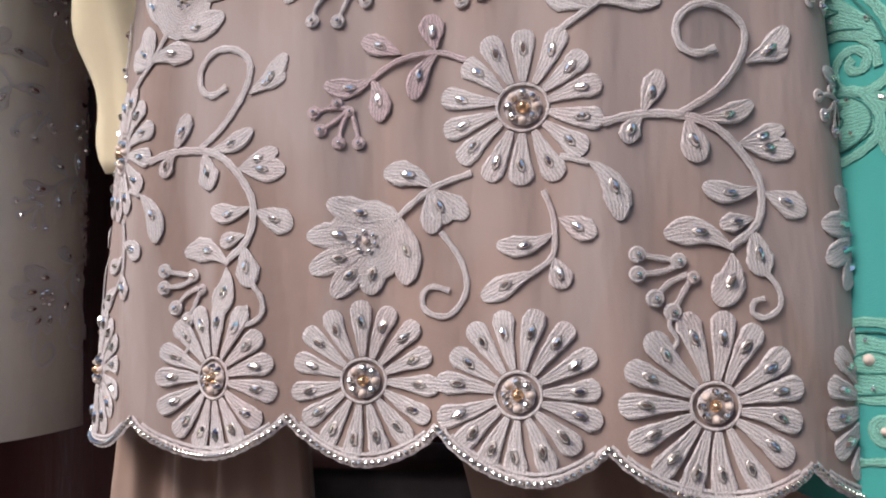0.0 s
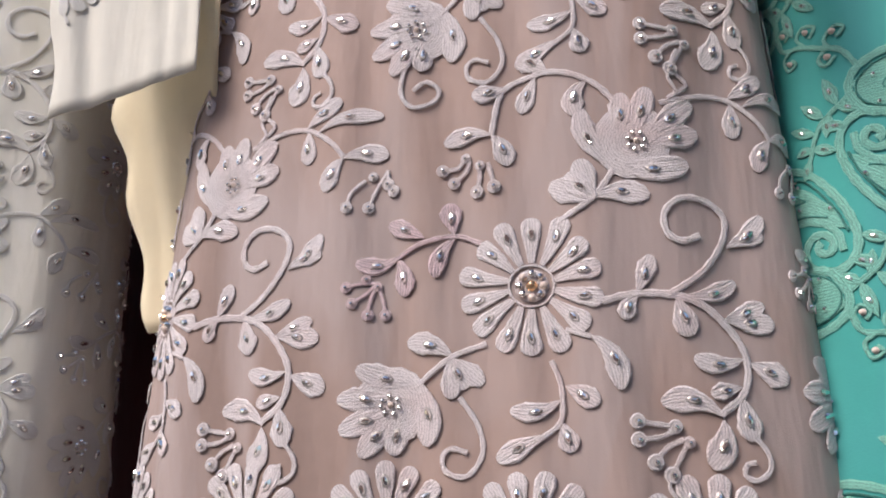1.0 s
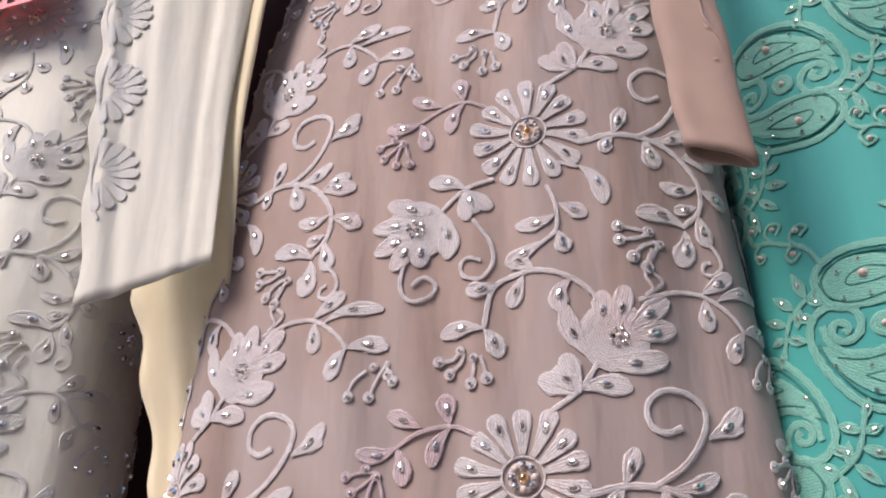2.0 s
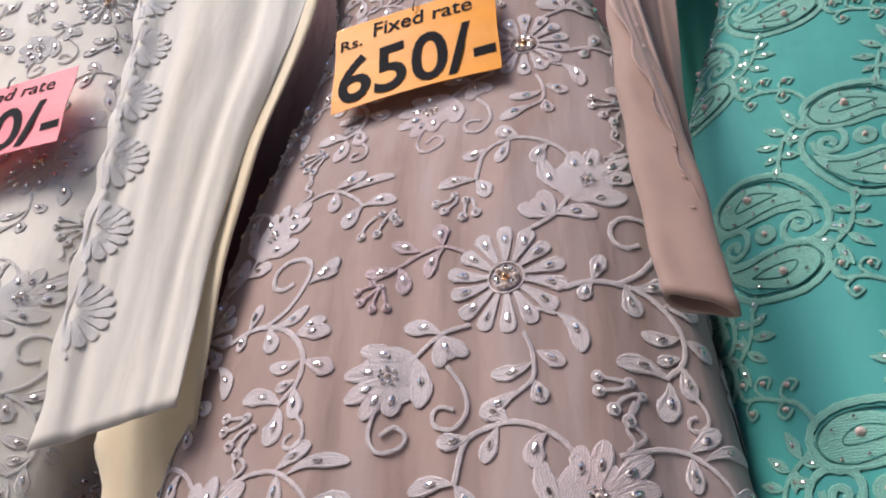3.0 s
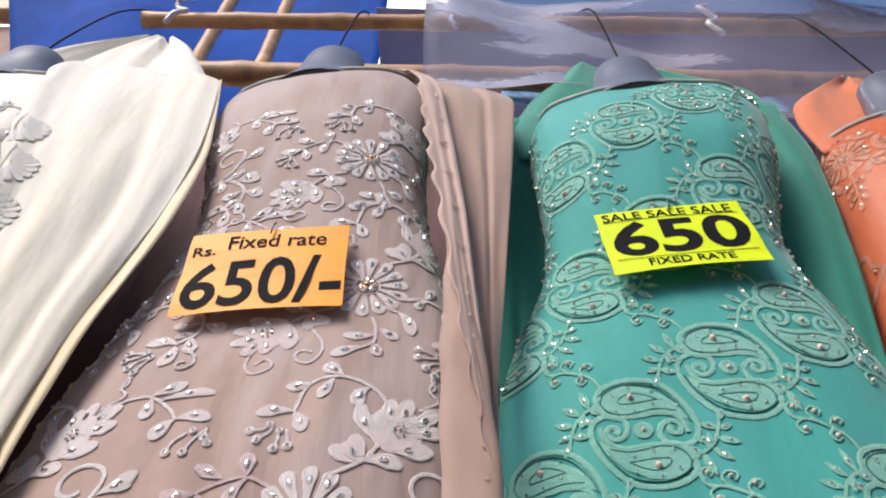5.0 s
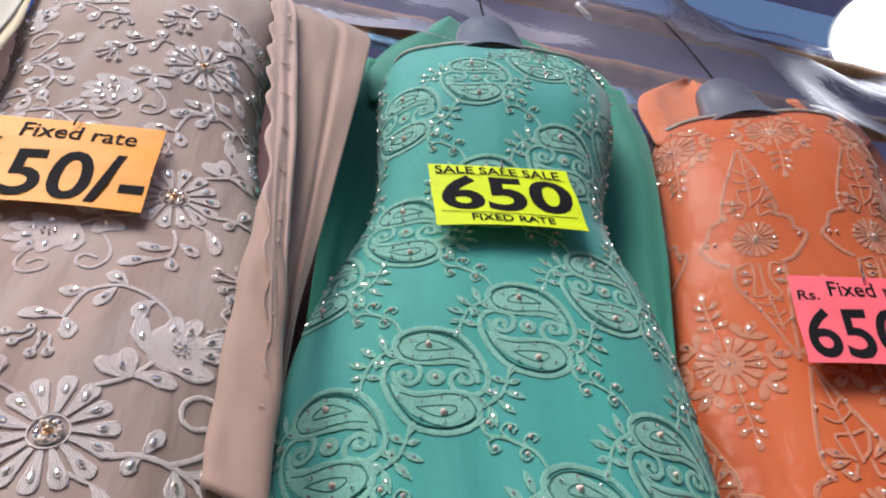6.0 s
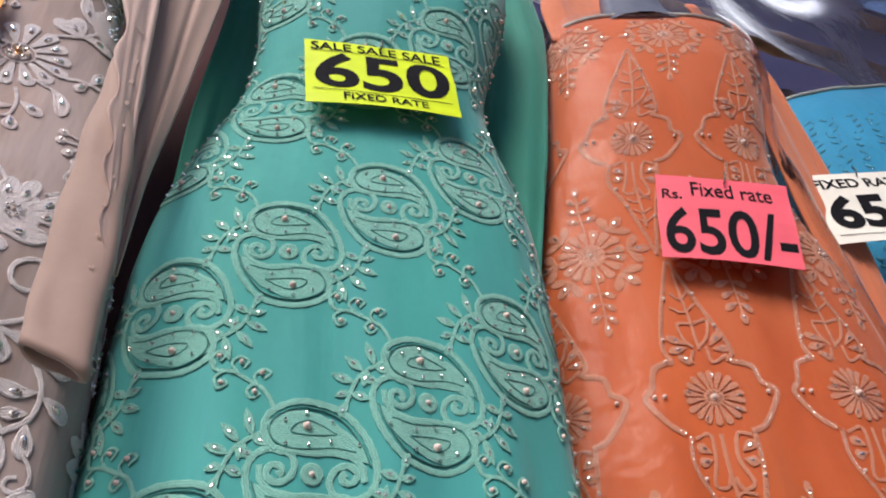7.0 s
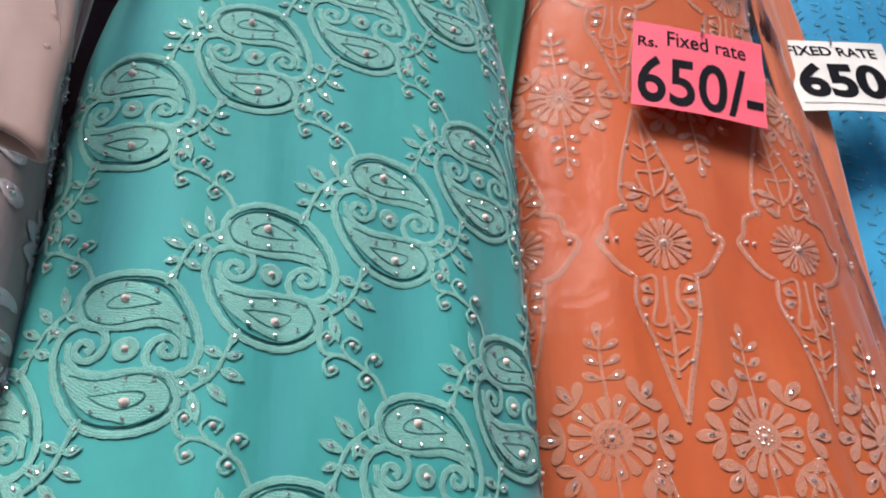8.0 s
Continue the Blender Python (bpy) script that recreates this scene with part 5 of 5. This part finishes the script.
def sleeve_tube(rows, depth, cuff=0.012):
    """A flattened empty sleeve, open at the cuff. rows: (height, left x, right x, y), from the top down."""
    r = np.array(rows, float)
    zs = np.linspace(r[0, 0], r[-1, 0], 70)
    xl, xr, yc = (np.convolve(np.pad(np.interp(-zs, -r[:, 0], r[:, k]), 4, mode="reflect", reflect_type="odd"), np.ones(9) / 9, "valid") for k in (1, 2, 3))
    ang = np.linspace(0, 2 * math.pi, 36, endpoint=False)
    rings = []
    for i in list(range(70)) + [69, 66, 62]:
        inner = len(rings) >= 70
        w, d = (xr[i] - xl[i]) / 2, depth
        hem = 0.0016 if zs[i] - zs[-1] < cuff and not inner else 0.0
        ring = []
        for a in ang:
            ca, sa = math.cos(a), math.sin(a)
            crease = 0.0022 * noise.noise((ca * 1.5 + 3, zs[i] * 9, sa)) + 0.0012 * math.sin(zs[i] * 60 + ca * 4)
            k = -0.003 if inner else hem + crease
            ring.append(((xl[i] + xr[i]) / 2 + (w + k) * math.copysign(abs(ca) ** 0.8, ca), yc[i] + (d + k) * math.copysign(abs(sa) ** 0.9, sa), zs[i] - 0.011 * ca * (1 - (zs[i] - zs[-1]) / (zs[0] - zs[-1])) ** 3))
        rings.append(ring)
    v = [p for ring in rings for p in ring]
    return mesh_of("sleeve", v, grid_faces(len(rings), 36, wrap=True))


def stitched_marks(rows, fold, suit, mat, marks, label):
    """Small flat-stitched fans and dashes on a hanging strip. marks: (height, share across, spokes, length)."""
    cloth_strip = HangingCloth(rows, fold)
    r = np.array(rows)
    for z, q, spokes, length in marks:
        xl, xr = (float(np.interp(-z, -r[:, 0], r[:, k])) for k in (1, 2))
        st = Stitching(cloth_strip, (xl + (xr - xl) * q, z), rise=0.5)
        for i in range(spokes):
            a = 1.9 + (i - (spokes - 1) / 2) * 0.5
            st.leaf((2 * math.cos(a), 2 * math.sin(a)), (length * math.cos(a), length * math.sin(a)), length * 0.36, petal=True, stone=False)
        st.finish("stitched_mark", mat, suit, label)


def drapes(beige, teal, orange, cream):
    # beige: empty sleeve in front, flat folded scarf behind it, ruffled border between
    sleeve = [(1.86, 0.090, 0.108, 0.462), (1.75, 0.092, 0.118, 0.452), (1.66, 0.090, 0.124, 0.445), (1.60, 0.088, 0.128, 0.442), (1.49, 0.087, 0.138, 0.438), (1.39, 0.086, 0.143, 0.435), (1.308, 0.094, 0.142, 0.432)]
    part("sleeve", sleeve_tube(sleeve, 0.011), BEIGE_PLAIN, beige, "plain beige sleeve hanging straight down, open at the cuff")
    front = [(z, a, b, y - 0.011, y - 0.009) for z, a, b, y in sleeve]
    stitched_marks(front, lambda q, z: 0.0, beige, BEIGE_TRIM, [(1.66 - 0.034 * k, 0.74, 2, 9 - 0.4 * k) for k in range(9)], "pale stitched leaf on the sleeve")
    scarf = [(2.27, 0.030, 0.185, 0.495, 0.52), (2.19, 0.045, 0.209, 0.478, 0.49), (1.985, 0.070, 0.192, 0.470, 0.482), (1.885, 0.085, 0.182, 0.466, 0.48), (1.70, 0.105, 0.164, 0.464, 0.48), (1.55, 0.120, 0.147, 0.46, 0.47), (1.42, 0.130, 0.142, 0.46, 0.465)]
    part("scarf", sheet(scarf, 40, lambda q, z: -0.004 * math.sin(q * 3.0) + 0.006 * math.exp(-((q - 0.68) / 0.05) ** 2), 0.006, 4.0), BEIGE_PLAIN, beige, "flat folded beige scarf")
    edge = [(2.33, -0.005, 0.022, 0.505, 0.51), (2.26, 0.026, 0.056, 0.470, 0.478), (2.19, 0.044, 0.082, 0.452, 0.462), (1.96, 0.063, 0.103, 0.434, 0.446), (1.79, 0.083, 0.118, 0.427, 0.44), (1.63, 0.100, 0.126, 0.422, 0.438), (1.51, 0.116, 0.134, 0.42, 0.438), (1.40, 0.132, 0.143, 0.424, 0.44)]
    lie = fold_of(1.4, 0.002)
    part("ruffled_border", sheet(edge, 16, lie, 0.002, 6.0, ruffle=0.0042), BEIGE_TRIM, beige, "paler ruffled border of the scarf")
    stitched_marks(edge, lie, beige, BEIGE_TRIM, [(2.12 - 0.082 * k, 0.62, 4, 13 - k) for k in range(6)], "pale stitched fan on the scarf border")
    # teal: deep green scarf round the neck and behind the shoulders on both sides
    for xs in ([(2.26, 0.205, 0.30, 0.57, 0.55), (2.0, 0.185, 0.27, 0.60, 0.58), (1.8, 0.165, 0.26, 0.61, 0.60), (1.55, 0.160, 0.24, 0.62, 0.62), (1.1, 0.160, 0.22, 0.62, 0.62)],
               [(2.31, 0.58, 0.715, 0.56, 0.555), (2.15, 0.58, 0.722, 0.56, 0.55), (2.0, 0.565, 0.705, 0.58, 0.55), (1.8, 0.53, 0.668, 0.60, 0.55), (1.6, 0.55, 0.630, 0.61, 0.57), (1.4, 0.57, 0.612, 0.61, 0.60), (1.1, 0.57, 0.60, 0.61, 0.61)]):
        part("scarf", sheet(xs, 34, fold_of(3, 0.007, 1.0), 0.004, 8.0), TEAL_DEEP, teal, "deep green scarf hanging beside the dress")
    collar = [(2.54, 0.37, 0.51, 0.59, 0.59), (2.46, 0.325, 0.61, 0.585, 0.58), (2.38, 0.270, 0.690, 0.58, 0.565), (2.24, 0.215, 0.715, 0.57, 0.555), (2.12, 0.22, 0.70, 0.57, 0.56)]
    part("scarf_fold", sheet(collar, 40, fold_of(4, 0.008), 0.004, 3.0), TEAL_DEEP, teal, "deep green scarf drawn up behind the neck")
    # orange: scarf over the far shoulder, and the collar fold
    far = [(2.24, 1.00, 1.09, 0.47, 0.49), (2.08, 1.05, 1.14, 0.47, 0.48), (1.90, 1.05, 1.17, 0.48, 0.49), (1.70, 1.07, 1.18, 0.50, 0.50), (1.4, 1.08, 1.17, 0.52, 0.52), (1.0, 1.08, 1.15, 0.52, 0.52)]
    part("scarf", sheet(far, 30, fold_of(2, 0.006), 0.004, 1.0), ORANGE_PLAIN, orange, "plain orange scarf falling from the shoulder")
    neck = [(2.49, 0.925, 0.955, 0.59, 0.59), (2.42, 0.83, 1.00, 0.585, 0.575), (2.34, 0.765, 1.09, 0.575, 0.55), (2.24, 0.735, 1.115, 0.56, 0.52), (2.12, 0.735, 1.12, 0.55, 0.47)]
    part("scarf_fold", sheet(neck, 40, fold_of(4, 0.006), 0.004, 3.0), ORANGE_PLAIN, orange, "orange scarf drawn up behind the neck")
    # cream: broad scarf with a scalloped border falling between two suits, lining behind
    wide = [(2.32, -0.60, -0.42, 0.50, 0.51), (2.26, -0.598, -0.312, 0.465, 0.485), (2.10, -0.570, -0.284, 0.44, 0.465), (1.98, -0.540, -0.272, 0.432, 0.462), (1.87, -0.510, -0.274, 0.43, 0.46), (1.787, -0.496, -0.282, 0.43, 0.46), (1.60, -0.474, -0.316, 0.43, 0.458), (1.43, -0.461, -0.325, 0.435, 0.456), (1.265, -0.447, -0.320, 0.445, 0.455)]
    drop = fold_of(5.2, 0.0055)
    part("scarf", sheet(wide, 90, drop, 0.0015, 5.0, ruffle=0.002, hem=0.035), CREAM_PLAIN, cream, "cream scarf in long soft folds")
    lace_flowers(wide, drop, cream)
    inner = [(2.24, -0.42, -0.306, 0.50, 0.488), (2.10, -0.42, -0.278, 0.49, 0.472), (1.98, -0.42, -0.258, 0.485, 0.465), (1.87, -0.42, -0.257, 0.475, 0.462), (1.787, -0.42, -0.264, 0.475, 0.461), (1.60, -0.43, -0.300, 0.485, 0.459), (1.43, -0.45, -0.311, 0.51, 0.459), (1.30, -0.455, -0.314, 0.53, 0.475), (1.25, -0.45, -0.325, 0.54, 0.50), (1.18, -0.43, -0.335, 0.55, 0.53), (1.13, -0.425, -0.345, 0.55, 0.55), (1.08, -0.405, -0.36, 0.55, 0.55)]
    part("lining", sheet(inner, 24, fold_of(2, 0.005), 0.003, 7.0, ruffle=0.004), YELLOW_CREAM, cream, "yellowed cream lining below the scarf")
    cowl = [(2.57, -0.56, -0.50, 0.555, 0.555), (2.52, -0.66, -0.455, 0.55, 0.55), (2.45, -0.75, -0.42, 0.545, 0.54), (2.34, -0.84, -0.365, 0.545, 0.53), (2.20, -0.86, -0.34, 0.55, 0.52)]
    part("scarf_fold", sheet(cowl, 40, fold_of(5, 0.012), 0.004, 3.0), CREAM_PLAIN, cream, "cream scarf bunched up round the neck")


def neighbours():
    peach = Body(wave=2.0, rows=[(0.9, -1.22, 0.26, 0.50, 0.11, 6), (1.5, -1.20, 0.24, 0.48, 0.11, 6), (1.75, -1.18, 0.19, 0.48, 0.09, 6), (2.0, -1.14, 0.26, 0.44, 0.10, 6), (2.15, -1.14, 0.26, 0.46, 0.09, 6), (2.22, -1.15, 0.2, 0.49, 0.05, 6)])
    s = suit_of("peach_suit", "plain peach suit hanging beside the cream suit", peach, PEACH, PEACH, 0.003, 11.0)
    blue = Body(wave=4.0, rows=[(0.84, 1.42, 0.24, 0.50, 0.11, -20), (1.5, 1.42, 0.235, 0.49, 0.11, -20), (1.75, 1.42, 0.19, 0.49, 0.09, -20), (1.98, 1.43, 0.21, 0.46, 0.10, -20), (2.11, 1.44, 0.21, 0.47, 0.08, -20), (2.18, 1.45, 0.17, 0.49, 0.05, -20)])
    b = suit_of("blue_suit", "bright blue suit with beaded bands hanging at the end", blue, BLUE_SEQUIN, BLUE_THREAD, 0.002, 13.0)
    rng = random.Random(4)
    for k in range(9):
        st = Stitching(blue, (0, 0), limit=1.05)
        u0 = -160 + k * 40
        for v in range(950, 2060, 17):
            st.leaf((u0 + rng.uniform(-3, 3), v), (u0 + rng.choice((-12, 12)), v + 9), 6, 0.1, stone=False)
            st.bead((u0 + rng.uniform(-14, 14), v + rng.uniform(-6, 6)), 1.5, "gem")
        st.finish("beaded_band", BLUE_THREAD, b)
    return s, b, blue


def film_cover():
    """Clear film drawn over the orange suit."""
    zs = np.linspace(1.28, 2.19, 60)
    verts = []
    for z in zs:
        v = min(z, ORANGE.v1 - 0.002)
        half = float(np.interp(v, ORANGE.zs, ORANGE.half)) * 0.52
        u = np.linspace(-half, half, 60)
        bulge = 0.012 + 0.006 * np.array([noise.noise((q * 8, z * 5, 2.0)) for q in u]) + 0.02 * np.exp(-((z - 1.76) / 0.10) ** 2)
        verts.append(ORANGE.place(u, np.full_like(u, v), bulge))
    me = mesh_of("film", np.vstack(verts), grid_faces(60, 60))
    ob = tagged(part("film_cover", me, FILM, None), "clear crinkled plastic film drawn over the orange suit", "plastic film")
    ob.visible_shadow = False


def below():
    """Trousers and dark boxes below the hems."""
    leg = [(0.93, -0.41, -0.245, 0.57, 0.57), (0.80, -0.42, -0.235, 0.57, 0.57), (0.45, -0.42, -0.23, 0.57, 0.57)]
    t = thing("beige_trousers", "beige satin trousers hanging below the embroidered hem", "trousers", (-0.15, 0.57, 0.45), group="")
    part("leg", sheet(leg, 60, fold_of(7, 0.012), 0.02, 3.0), BEIGE_PLAIN, t)
    part("leg", sheet([(0.92, -0.135, 0.16, 0.575, 0.575), (0.80, -0.10, 0.165, 0.575, 0.575), (0.45, -0.10, 0.165, 0.575, 0.575)], 60, fold_of(8, 0.012), 0.02, 4.0), BEIGE_PLAIN, t)
    crate = thing("storage_crate", "black plastic crate standing behind the hanging suits", "crate", (-0.1, 0.7, 0.0))
    part("shell", box(-0.40, 0.35, 0.64, 0.78, 0.0, 0.80, 0.012), INK, crate)
    part("rim", box(-0.41, 0.36, 0.63, 0.785, 0.80, 0.83, 0.008), plain("grey_rim", (0.12, 0.12, 0.13), 0.3), crate)


stall()
SUITS = suits()
drapes(*SUITS)
PEACH_SUIT, BLUE_SUIT, BLUE_BODY = neighbours()
for b in (BEIGE, TEAL, ORANGE, WHITE):
    dress_form(b, "grey plastic-covered dress form hanging by a hook")
below()
film_cover()
price_card(AMBER_CARD, RUPEES, (-0.124, 0.4555, 1.6964), (0.1965, 0.1415), -4.4, 1.6, 2.1, "amber price card reading fixed rate 650, pinned to the beige suit")
price_card(LIME_CARD, SALE, (0.3818, 0.4502, 1.7609), (0.1867, 0.127), -6.5, -2.7, 2.8, "lime yellow sale card reading 650, pinned to the teal suit")
price_card(PINK_CARD, RUPEES, (0.8522, 0.4528, 1.6369), (0.1787, 0.1446), -19, 1.3, -10.4, "pink price card reading fixed rate 650, pinned over the film")
price_card(PINK_CARD, RUPEES, (-0.68, 0.448, 1.706), (0.200, 0.150), 0, -2, 9, "pink price card reading fixed rate 650, pinned to the cream suit")
price_card(WHITE_CARD, [("FIXED RATE", 0.160, 0.022, 0.0, 0.050, 0.024), ("650", 0.150, 0.072, 0.0, -0.012, 0.04), ("_", 0.16, 0, 0, -0.06, 0)], (1.19, 0.47, 1.76), (0.195, 0.150), -20, -2, 0, "white price card reading fixed rate 650, pinned to the blue suit")
